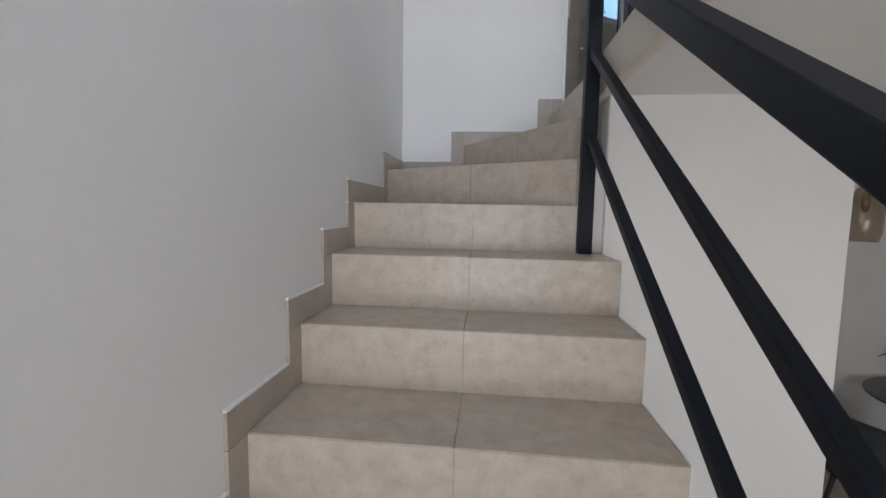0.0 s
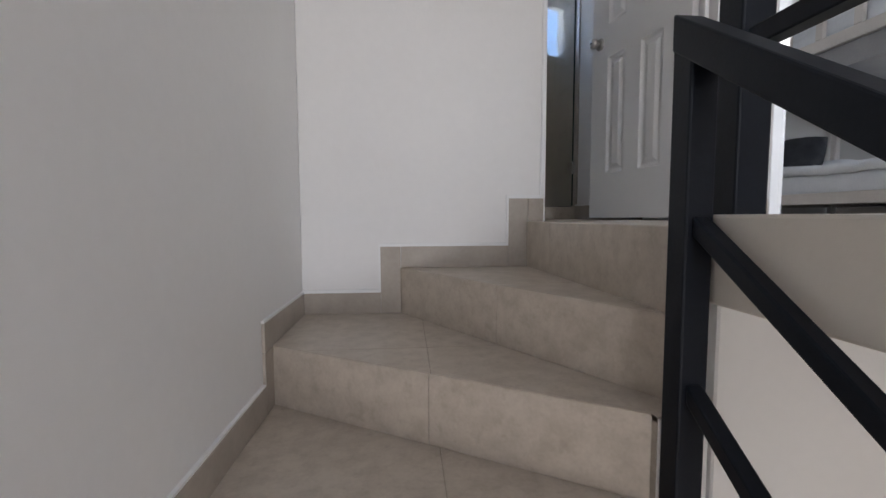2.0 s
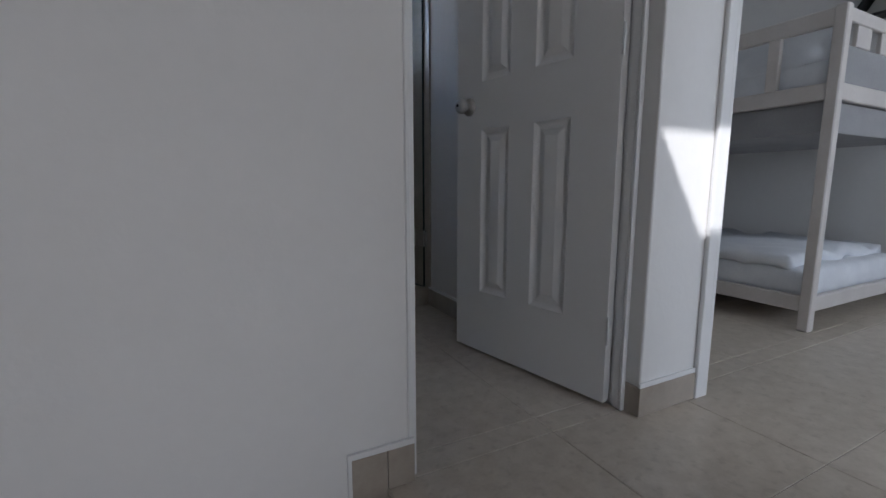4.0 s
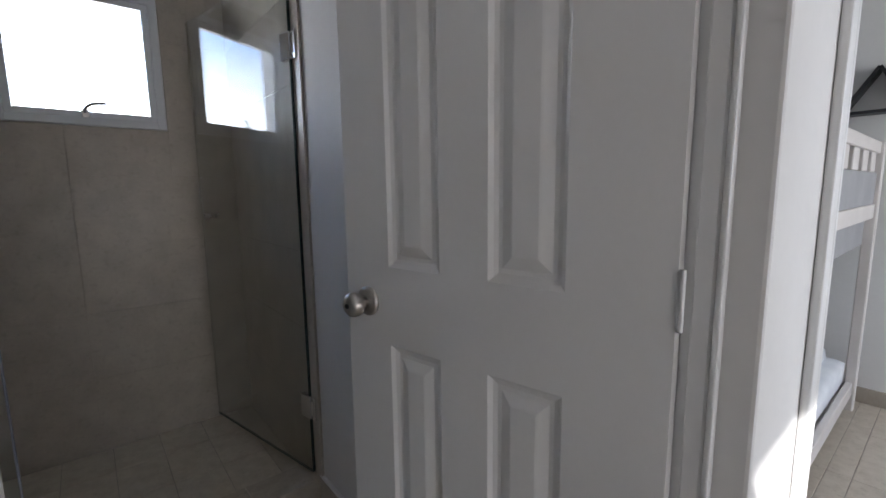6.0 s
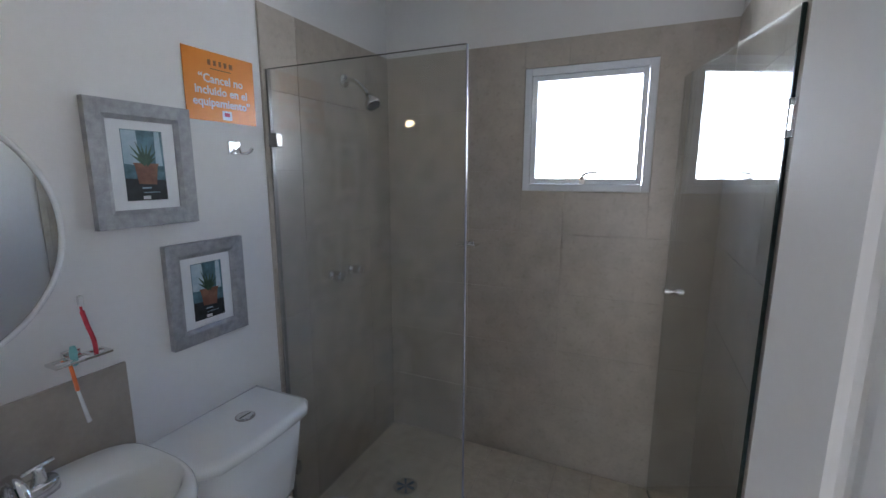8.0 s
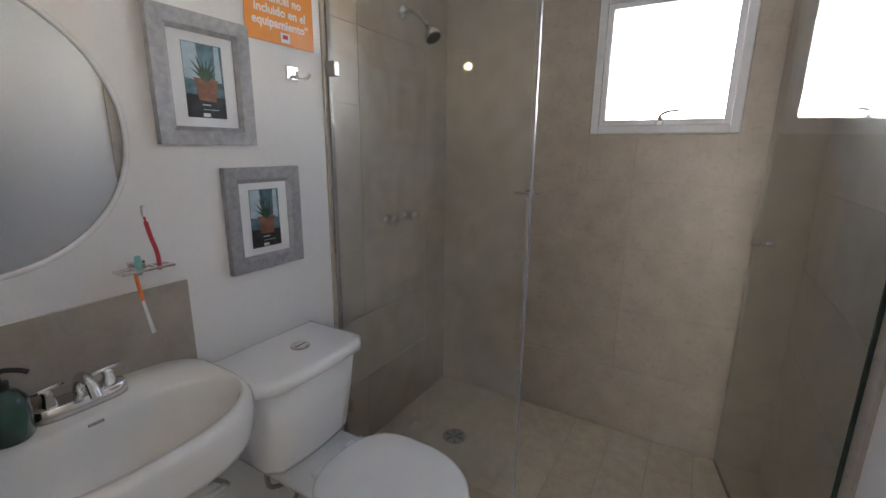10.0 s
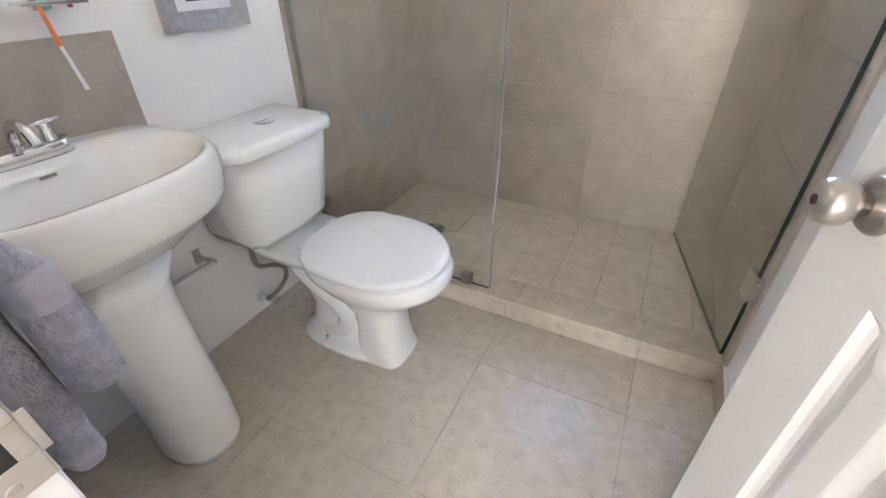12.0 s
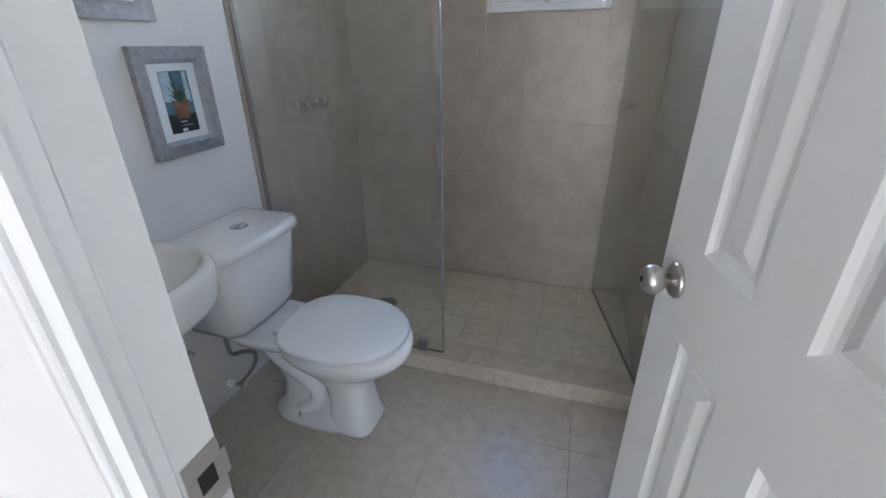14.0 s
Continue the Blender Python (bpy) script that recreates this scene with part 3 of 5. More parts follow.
    for a, c in zip(xs, xs[1:]):
        part("tile", box(a + 0.001, c - 0.001, 2.487, 2.62, 0.0765, 0.085, 0.001), TILE, kerb)
    # tiled strip beside the glass door hinge
    part("end_tile", box(EAST_BATH - 0.010, EAST_BATH - 0.0005, 2.47, 2.4985, 0.09, 1.9), WTILE, kerb)


shower_tiles()


# ---- window of the shower ----
def bath_window():
    b = bmesh.new()
    x0, x1, z0, z1, y = 0.755, 1.312, 1.445, 2.0, SHOWER_BACK
    root = structure("window_1", box(0.756, 1.311, y + 0.085, y + 0.135, 1.446, 1.47), ALU)

    def ring(name, xa, xb, za, zb, w, ya, yb):
        f = bmesh.new()
        add_box(f, xa, xa + w, ya, yb, za, zb, 0.002)
        add_box(f, xb - w, xb, ya, yb, za, zb, 0.002)
        add_box(f, xa + w, xb - w, ya, yb, za, za + w, 0.002)
        add_box(f, xa + w, xb - w, ya, yb, zb - w, zb, 0.002)
        return part(name, f, ALU, root)
    ring("window_frame", x0, x1, z0, z1, 0.032, y - 0.014, y + 0.05)
    ring("sash", x0 + 0.033, x1 - 0.033, z0 + 0.033, z1 - 0.033, 0.024, y - 0.004, y + 0.03)
    pane = part("pane", box(x0 + 0.056, x1 - 0.056, y + 0.011, y + 0.015, z0 + 0.056, z1 - 0.056), WPANE, root)
    pane.visible_shadow = False
    h = tube([(1.03, y - 0.006, 1.497), (1.03, y - 0.03, 1.51), (1.055, y - 0.045, 1.527), (1.10, y - 0.045, 1.532)], 0.006, 8)
    add_box(h, 1.018, 1.042, y - 0.012, y - 0.004, 1.475, 1.51, 0.002)
    part("window_handle", h, SATIN, root)


bath_window()


def sky_backdrop():
    """Bright hazy sky seen past the shower window."""
    mat = bpy.data.materials.new("hazy_sky")
    nt, bsdf = nodes_of(mat)
    co, ramp, sep = nt.nodes.new("ShaderNodeNewGeometry"), nt.nodes.new("ShaderNodeValToRGB"), nt.nodes.new("ShaderNodeSeparateXYZ")
    sc = nt.nodes.new("ShaderNodeMath")
    sc.operation, sc.inputs[1].default_value = "DIVIDE", 7.0
    nt.links.new(co.outputs["Position"], sep.inputs[0])
    nt.links.new(sep.outputs["Z"], sc.inputs[0])
    nt.links.new(sc.outputs[0], ramp.inputs[0])
    ramp.color_ramp.elements[0].color, ramp.color_ramp.elements[0].position = (0.93, 0.97, 1.0, 1), 0.28
    ramp.color_ramp.elements[1].color, ramp.color_ramp.elements[1].position = (0.13, 0.24, 0.44, 1), 0.56
    bsdf.inputs["Base Color"].default_value = (0, 0, 0, 1)
    nt.links.new(ramp.outputs[0], bsdf.inputs["Emission Color"])
    bsdf.inputs["Emission Strength"].default_value = 8.6
    ob = part("backdrop_sky", box(-5.0, 7.0, 8.0, 8.02, -3.0, 9.0), mat)
    tagged(ob, kind="structure")


sky_backdrop()


# ---- bathroom door ----
HINGE_AT, DOOR_TURN = (1.595, 1.254), 11.6


def six_panel_door():
    """A moulded panel door, hinged at its origin; it runs along +y and its seen face looks to -x."""
    W, T, H = 0.66, 0.034, 2.06
    door = thing("bathroom_door", (*HINGE_AT, 0.012), "white moulded panel door standing open into the bathroom", "door", rz=DOOR_TURN)
    us = [0.0, 0.15, 0.288, 0.394, 0.528, W]
    zs = [0.0, 0.235, 0.832, 0.998, 1.60, 1.70, 1.93, H]
    b = bmesh.new()
    for side in (-1, 1):
        x = -T / 2 + side * T / 2
        for i in range(5):
            for j in range(7):
                u0, u1, z0, z1 = us[i], us[i + 1], zs[j], zs[j + 1]
                if i in (1, 3) and j in (1, 3, 5):
                    steps = [(0.0, 0.0), (0.008, 0.006), (0.016, 0.009), (0.024, 0.009), (0.042, 0.0025), (0.046, 0.0015)]
                    rows = []
                    for inset, depth in steps:
                        xx = x - side * depth
                        rows.append([b.verts.new(p) for p in ((xx, u0 + inset, z0 + inset), (xx, u1 - inset, z0 + inset), (xx, u1 - inset, z1 - inset), (xx, u0 + inset, z1 - inset))])
                    for a, c in zip(rows, rows[1:]):
                        for k in range(4):
                            b.faces.new((a[k], a[(k + 1) % 4], c[(k + 1) % 4], c[k]))
                    b.faces.new(rows[-1])
                else:
                    b.faces.new([b.verts.new(p) for p in ((x, u0, z0), (x, u1, z0), (x, u1, z1), (x, u0, z1))])
    for x0, x1, u0, u1, z0, z1 in ((-T, 0, 0, 0, 0, H), (-T, 0, W, W, 0, H)):
        b.faces.new([b.verts.new(p) for p in ((x0, u0, z0), (x1, u0, z0), (x1, u0, z1), (x0, u0, z1))])
    for z in (0, H):
        b.faces.new([b.verts.new(p) for p in ((-T, 0, z), (0, 0, z), (0, W, z), (-T, W, z))])
    bmesh.ops.remove_doubles(b, verts=b.verts, dist=0.0002)
    part("leaf", b, DOORP, door)
    ku, kz = 0.592, 0.918
    for s, x in ((-1, -T), (1, 0.0)):
        rose = lathe([(0.032, 0), (0.032, 0.004), (0.028, 0.009), (0.016, 0.013)], 28, (0, 0, 0), "x")
        knob = lathe([(0.012, 0.010), (0.013, 0.022), (0.019, 0.026), (0.025, 0.034), (0.0262, 0.043), (0.0235, 0.052), (0.016, 0.058), (0.008, 0.0592)], 28, (0, 0, 0), "x")
        for bm in (rose, knob):
            bmesh.ops.transform(bm, matrix=Matrix.Translation((x, ku, kz)) @ Matrix.Diagonal((s, 1, 1, 1)), verts=bm.verts)
        r = part("knob_rose", rose, SATIN, door, "satin nickel round rose", smooth=True)
        k = part("door_knob", knob, SATIN, door, "satin nickel round door knob", smooth=True)
    part("keyhole", lathe([(0.0055, 0), (0.0055, 0.002)], 16, (-T - 0.0609, ku, kz), "x"), BLACK, door)
    for z in (0.22, 1.01, 1.85):
        b = box(-T - 0.003, -T + 0.002, -0.009, 0.001, z - 0.038, z + 0.038, 0.001)
        part("hinge", add_rod(b, (-T - 0.002, -0.005, z - 0.041), (-T - 0.002, -0.005, z + 0.041), 0.0042), HINGE, door, "white painted steel butt hinge")
    return door


six_panel_door()


def bath_door_frame():
    frame_root = structure("door_frame_bath", box(0.9325, 0.943, NORTH + 0.002, NORTH + TW + 0.006, 0, 2.1, 0.002), TRIMP)
    part("stop_moulding", moulding(2.088, [(0.0, 0.0), (0.012, 0.004), (0.012, 0.012), (0.008, 0.018), (0.008, 0.030), (0.0, 0.036)]), TRIMP, frame_root).matrix_basis = pose(0.943, NORTH + 0.008, 0)
    part("jamb", box(1.598, 1.6115, NORTH + 0.004, NORTH + TW + 0.006, 0, 2.1, 0.003), TRIMP, frame_root)
    part("stop_moulding", box(1.588, 1.598, NORTH + 0.004, NORTH + 0.030, 0, 2.088, 0.003), TRIMP, frame_root)
    part("casing", box(1.586, 1.6025, NORTH - 0.006, NORTH + 0.003, 0, 2.14, 0.003, 2), TRIMP, frame_root)
    part("head", box(0.943, 1.594, NORTH + 0.003, NORTH + TW + 0.006, 2.088, 2.1), TRIMP, frame_root)
    # strike plate with its hole
    b = bmesh.new()
    add_box(b, 0.943, 0.9445, 1.257, 1.300, 0.885, 0.909, 0.0006)
    add_box(b, 0.943, 0.9445, 1.257, 1.300, 0.935, 0.959, 0.0006)
    add_box(b, 0.943, 0.9445, 1.257, 1.269, 0.909, 0.935)
    add_box(b, 0.943, 0.9445, 1.290, 1.300, 0.909, 0.935)
    add_box(b, 0.943, 0.9445, 1.300, 1.306, 0.905, 0.939, 0.0006)
    plate = part("strike_plate", b, SATIN, frame_root, "satin steel strike plate")
    part("latch_hole", box(0.9432, 0.9438, 1.269, 1.290, 0.909, 0.935), BLACK, plate)
    for z in (0.895, 0.949):
        part("screw", lathe([(0.004, 0), (0.003, 0.0008)], 12, (0.9445, 1.281, z), "x"), SATIN, plate)


def moulding(height, profile):
    """A strip with the given profile (across, proud), standing upright."""
    b = bmesh.new()
    rings = []
    for z in (0, height):
        rings.append([(x, d, z) for x, d in profile])
    rows = [[b.verts.new(p) for p in r] for r in rings]
    n = len(profile)
    for i in range(n):
        b.faces.new((rows[0][i], rows[0][(i + 1) % n], rows[1][(i + 1) % n], rows[1][i]))
    b.faces.new(rows[0][::-1])
    b.faces.new(rows[1])
    return b


bath_door_frame()


def bedroom_door_frame():
    root = structure("door_frame_bedroom", box(1.885, 1.905, 1.150, 1.235, 0, 2.1, 0.003), TRIMP)
    part("casing", box(1.850, 1.9045, 1.1505, 1.1645, 0, 2.14, 0.004, 2), TRIMP, root)
    part("latch_plate", box(1.9052, 1.9065, 1.165, 1.185, 0.93, 1.0), BLACK, root)
    part("jamb", box(1.895, 2.025, 0.222, 0.240, 0, 2.1, 0.003), TRIMP, root)


bedroom_door_frame()


# ---- railings ----
def stair_railing():
    rail = thing("stair_railing", (0.89, 0.26, -4 * R), "dark blue-black painted square steel stair railing on the beige treads", "railing")
    o = Vector((0.89, 0.26, -4 * R))

    def put(name, bm):
        bmesh.ops.transform(bm, matrix=Matrix.Translation(-o), verts=bm.verts)
        return part(name, bm, STEEL, rail)
    put("post", box(0.8685, 0.9185, 0.210, 0.2615, -4 * R, 0.322, 0.004, 2))

    def line(name, z_at, y_at, slope, w, h, y0, y1):
        f = lambda y: z_at + slope * (y - y_at)
        b, half = bmesh.new(), h / 2 * math.hypot(1, slope)
        ends = [[(x, y, f(y) + d) for x, d in ((0.8935 - w / 2, -half), (0.8935 + w / 2, -half), (0.8935 + w / 2, half), (0.8935 - w / 2, half))] for y in (y0, y1)]
        add_loft(b, ends)
        bmesh.ops.bevel(b, geom=list(b.edges), offset=0.004, segments=2, affect="EDGES", profile=0.5)
        put(name, b)
    line("handrail", 0.162, 0.0, 0.662, 0.054, 0.053, 0.2625, -2.05)
    line("rail", -0.036, 0.15, 0.662, 0.029, 0.029, 0.209, -2.0)
    line("rail", -0.322, 0.155, 0.662, 0.029, 0.029, 0.209, -2.0)
    put("post", box(0.8685, 0.9185, -2.10, -2.04, -12 * R - 0.02, -1.20, 0.005, 2))


def landing_railing():
    x = 1.06
    rail = thing("landing_railing", (x, 0.26, 0), "dark blue-black painted square steel landing railing at the slab edge", "railing")
    o = Vector((x, 0.26, 0))

    def put(name, bm):
        bmesh.ops.transform(bm, matrix=Matrix.Translation(-o), verts=bm.verts)
        return part(name, bm, STEEL, rail)
    put("post", box(x - 0.032, x + 0.036, 0.303, 0.37, 0.0005, 0.95, 0.005, 2))
    put("post", box(x - 0.03, x + 0.03, -2.9, -2.84, 0, 0.95, 0.005, 2))
    put("handrail", box(x - 0.03, x + 0.03, -2.9, 0.37, 0.95, 1.01, 0.005))
    for z in (0.35, 0.65):
        put("rail", box(x - 0.019, x + 0.019, -2.84, 0.31, z - 0.019, z + 0.019, 0.003))


stair_railing()
landing_railing()


# ---- shower fittings ----
GLASS_Y = 2.523


def shower_screen():
    s = thing("shower_screen", (0.0, GLASS_Y, 0.085), "frameless clear glass shower side panel fixed over the tiled kerb", "shower screen")

    def put(name, bm, mat, parent=s, label="", smooth=False):
        bmesh.ops.transform(bm, matrix=Matrix.Translation((0, -GLASS_Y, -0.085)), verts=bm.verts)
        return part(name, bm, mat, parent, label, smooth)
    pane = put("pane", box(0.0205, 0.787, GLASS_Y - 0.004, GLASS_Y + 0.004, 0.092, 1.895), PANE)
    put("top_edge", box(0.0205, 0.787, GLASS_Y - 0.0042, GLASS_Y + 0.0042, 1.8952, 1.8964), EDGE, pane)
    put("edge_seal", box(0.7875, 0.792, GLASS_Y - 0.005, GLASS_Y + 0.005, 0.092, 1.895, 0.001), SEAL, s, "clear plastic edge seal")
    put("bottom_edge", box(0.012, 0.787, GLASS_Y - 0.003, GLASS_Y + 0.003, 0.0885, 0.0915), EDGE, s)
    for x, z in ((0.03, 1.645), (0.03, 0.30)):
        put("wall_clamp", box(0.011, 0.052, GLASS_Y - 0.014, GLASS_Y + 0.014, z - 0.025, z + 0.025, 0.003, 2), CLAMP, s, "square brushed metal glass clamp")
    put("kerb_clamp", box(0.672, 0.715, GLASS_Y - 0.014, GLASS_Y + 0.014, 0.086, 0.135, 0.003, 2), CLAMP, s, "square brushed metal glass clamp")
    put("wall_channel", box(0.0105, 0.020, GLASS_Y - 0.009, GLASS_Y + 0.009, 0.09, 1.895, 0.001), CHANNEL, s, "grey metal wall channel")


def shower_door():
    """Glass door hinged on the east wall, swung into the shower."""
    d = thing("shower_door", (1.577, GLASS_Y, 0.095), "frameless clear glass shower door swung open into the shower", "shower door", rz=12.9)
    L = 0.765
    part("pane", box(-0.004, 0.004, 0.012, L, 0.0, 1.80), PANE, d)
    part("edge_strip", box(-0.0045, 0.0045, 0.0065, 0.0115, 0.0, 1.80), EDGE, d, "dark green glass edge")
    part("far_edge", box(-0.0035, 0.0035, L + 0.0003, L + 0.0023, 0.0, 1.80), PANE, d)
    part("bottom_seal", box(-0.004, 0.004, 0.012, L, -0.006, -0.0005), DIMEDGE, d)
    for z in (0.265, 1.555):
        h = part("hinge", box(-0.011, 0.011, -0.004, 0.055, z - 0.045, z + 0.045, 0.003, 2), CHROME, d, "chrome glass door hinge")
        part("pin_block", box(-0.010, 0.014, -0.022, -0.0045, z - 0.03, z + 0.03, 0.003), CHROME, h)
    for s in (-1, 1):
        part("knob", lathe([(0.008, 0.0045), (0.008, 0.012), (0.014, 0.014), (0.014, 0.034), (0.012, 0.036)], 20, (0, L - 0.09, 0.965), "x") if s > 0
             else lathe([(0.008, -0.0045), (0.008, -0.012), (0.014, -0.014), (0.014, -0.034), (0.012, -0.036)], 20, (0, L - 0.09, 0.965), "x"), CHROME, d, "round chrome door knob", smooth=False)


shower_screen()
shower_door()


def hinge_plates():
    for z in (0.36, 1.65):
        w = thing("hinge_wall_plate", (EAST_BATH - 0.0105, GLASS_Y - 0.004, z), "chrome hinge plate screwed to the tiled shower wall", "hinge plate", "shower hinge plates")
        part("plate", box(-0.006, 0.0, -0.028, 0.028, -0.045, 0.045, 0.002), CHROME, w)


hinge_plates()


def shower_head():
    t = thing("wall_shower", (0.0095, 2.985, 1.94), "chrome shower head on a bent arm from the tiled wall", "shower head")
    part("flange", lathe([(0.032, 0), (0.03, 0.006), (0.014, 0.012)], 24, (0, 0, 0), "x"), CHROME, t, smooth=True)
    part("arm", tube([(0.0, 0, 0), (0.05, -0.005, 0.0), (0.10, -0.015, -0.03), (0.14, -0.025, -0.07)], 0.009), CHROME, t, smooth=True)
    head = lathe([(0.012, 0.0), (0.018, -0.018), (0.034, -0.04), (0.037, -0.055), (0.034, -0.058)], 28)
    bmesh.ops.transform(head, matrix=Matrix.Translation((0.145, -0.027, -0.075)) @ pose(0, 0, 0, -6, -32, 0), verts=head.verts)
    part("head", head, CHROME, t, smooth=True)
    face = lathe([(0.031, -0.0585), (0.031, -0.0605)], 28)
    bmesh.ops.transform(face, matrix=Matrix.Translation((0.145, -0.027, -0.075)) @ pose(0, 0, 0, -6, -32, 0), verts=face.verts)
    part("nozzle_face", face, BLACK, t)


def shower_tap(y):
    t = thing("shower_tap", (0.0095, y, 1.06), "round chrome shower tap on the tiled wall", "tap", "shower taps")
    part("flange", lathe([(0.024, 0), (0.022, 0.004), (0.010, 0.008), (0.009, 0.022)], 24, (0, 0, 0), "x"), CHROME, t, smooth=True)
    part("handle", lathe([(0.018, 0.021), (0.0215, 0.024), (0.0215, 0.058), (0.018, 0.061)], 20, (0, 0, 0), "x"), CHROME, t, smooth=True)
    return t


shower_head()
shower_tap(2.84)
shower_tap(2.99)


def floor_drain():
    t = thing("floor_drain", (0.345, 2.905, 0.0302), "round blue-grey patterned drain cover in the shower floor", "drain")
    part("cover", lathe([(0.052, 0), (0.052, 0.002), (0.049, 0.003)], 32), DRAIN, t)
    b = bmesh.new()
    for k in range(6):
        a = k * math.pi / 3
        add_rod(b, (0.006 * math.cos(a), 0.006 * math.sin(a), 0.0042), (0.044 * math.cos(a), 0.044 * math.sin(a), 0.0042), 0.002, 0.006, 6)
    part("slots", b, DRAIND, t)
    part("rim_ring", lathe([(0.052, 0.0021), (0.054, 0.001), (0.054, 0.0), (0.058, 0.0), (0.057, 0.003), (0.052, 0.0032)], 32), CHROME, t)


floor_drain()


def soap_shelf():
    t = thing("soap_shelf", (0.490, SHOWER_BACK - 0.0095, 1.165), "small chrome soap shelf on the tiled shower wall", "soap shelf")
    part("wall_plate", box(-0.022, 0.022, -0.006, 0.0, -0.014, 0.014, 0.002, 2), CHROME, t)
    part("tray", box(-0.052, 0.052, -0.075, -0.0062, -0.004, 0.004, 0.003, 2), CHROME, t)
    part("front_lip", tube([(-0.050, -0.074, 0.006), (0.0, -0.079, 0.008), (0.050, -0.074, 0.006)], 0.0035, 8), CHROME, t, smooth=True)


soap_shelf()


# ---- toilet ----
def toilet():
    cy = 2.163
    t = thing("toilet", (0.0, cy, 0.0), "white ceramic close-coupled toilet with its lid closed", "toilet")
    # tank: wider above than below, bowed at the front
    rings = []
    for z, w, x0, x1 in ((0.395, 0.13, 0.05, 0.21), (0.40, 0.155, 0.035, 0.235), (0.43, 0.17, 0.03, 0.25), (0.58, 0.186, 0.025, 0.268), (0.70, 0.195, 0.02, 0.28)):
        rings.append(tank_ring(x0, x1, w, z))
    part("tank", loft(rings), CERAMIC, t, smooth=True)
    lid = part("tank_lid", loft([tank_ring(0.012, 0.285, 0.203, 0.702), tank_ring(0.006, 0.298, 0.212, 0.708), tank_ring(0.006, 0.300, 0.213, 0.728),
                           tank_ring(0.012, 0.294, 0.208, 0.738), tank_ring(0.03, 0.275, 0.19, 0.7425)]), CERAMIC, t, smooth=True)
    button = part("flush_button", lathe([(0.027, 0), (0.027, 0.003), (0.022, 0.0045)], 28, (0.155, 0.03, 0.7425)), CHROME, t, "round chrome dual flush button", smooth=False)
    part("button_ring", lathe([(0.0275, 0.0), (0.031, 0.0), (0.031, 0.0015), (0.0275, 0.0015)], 28, (0.155, 0.03, 0.7427)), HOSE, button, "dull grey ring")
    part("button_split", box(0.153, 0.157, 0.008, 0.052, 0.7468, 0.7474), BLACK, button)
    # bowl on a flared column, with a low foot and the trapway behind it
    prof = [(0.0, 0.552, 0.090, 0.096, 3.6), (0.012, 0.552, 0.092, 0.098, 3.6), (0.05, 0.548, 0.083, 0.088, 3.2), (0.13, 0.545, 0.078, 0.082, 2.8), (0.20, 0.54, 0.085, 0.088, 2.5),
            (0.255, 0.53, 0.13, 0.110, 2.3), (0.30, 0.53, 0.20, 0.142, 2.2), (0.34, 0.535, 0.240, 0.166, 2.2), (0.358, 0.54, 0.246, 0.174, 2.2), (0.388, 0.54, 0.247, 0.177, 2.2), (0.394, 0.54, 0.24, 0.171, 2.2)]
    part("bowl", loft([oval(cx, 0, rx, ry, z, 44, p) for z, cx, rx, ry, p in prof]), CERAMIC, t, smooth=True)
    foot = [(0.0, 0.40, 0.185, 0.110, 2.8), (0.022, 0.40, 0.186, 0.111, 2.8), (0.036, 0.40, 0.178, 0.103, 2.6), (0.06, 0.40, 0.150, 0.070, 2.4), (0.14, 0.39, 0.135, 0.055, 2.2), (0.22, 0.36, 0.15, 0.058, 2.2),
            (0.29, 0.36, 0.19, 0.085, 2.2), (0.34, 0.36, 0.20, 0.12, 2.2)]
    part("foot", loft([oval(cx, 0, rx, ry, z, 40, p) for z, cx, rx, ry, p in foot]), CERAMIC, t, smooth=True)
    part("tank_shelf", loft([oval(0.25, 0, rx, ry, z, 40, 4.5) for z, rx, ry in ((0.29, 0.07, 0.07), (0.33, 0.13, 0.105), (0.365, 0.155, 0.13), (0.386, 0.16, 0.137), (0.3945, 0.155, 0.132))]), CERAMIC, t, smooth=True)
    for s in (-1, 1):
        trap = tube([(0.27, s * 0.055, 0.31), (0.33, s * 0.056, 0.26), (0.40, s * 0.048, 0.20), (0.43, s * 0.040, 0.14), (0.41, s * 0.040, 0.08), (0.35, s * 0.046, 0.04)], 0.038, 18)
        part("trapway", trap, CERAMIC, t, smooth=True)

    def egg(k, z, cx=0.541, rx=0.226, ry=0.184, n=52):
        """Outline of the seat: round in front, squarer and narrower behind."""
        out = []
        for i in range(n):
            a = 2 * math.pi * i / n
            c, s = math.cos(a), math.sin(a)
            if c >= 0:
                x, y = rx * c ** 0.95, ry * math.copysign(abs(s) ** 0.92, s)
            else:
                x, y = -rx * 0.93 * abs(c) ** 0.5, ry * math.copysign(abs(s) ** 0.72, s) * (1 - 0.20 * abs(c) ** 1.6)
            out.append((cx + x * k, y * k, z))
        return out
    part("seat", loft([egg(0.97, 0.3945), egg(1.0, 0.397), egg(1.0, 0.403), egg(0.985, 0.405)]), SEAT, t, smooth=True)
    part("seat_lid", loft([egg(0.985, 0.4065), egg(1.02, 0.409), egg(1.025, 0.424), egg(1.005, 0.431), egg(0.96, 0.4345), egg(0.6, 0.4365), egg(0.15, 0.437)]), SEAT, t, smooth=True)
    for y in (-0.07, 0.07):
        part("seat_hinge", box(0.305, 0.35, y - 0.02, y + 0.02, 0.396, 0.420, 0.006, 2), SEAT, t)
    for y in (-0.105, 0.105):
        part("floor_bolt", lathe([(0.012, 0), (0.012, 0.004), (0.006, 0.006), (0.006, 0.016)], 14, (0.36, y * 0.85, 0.034)), CHROME, t)


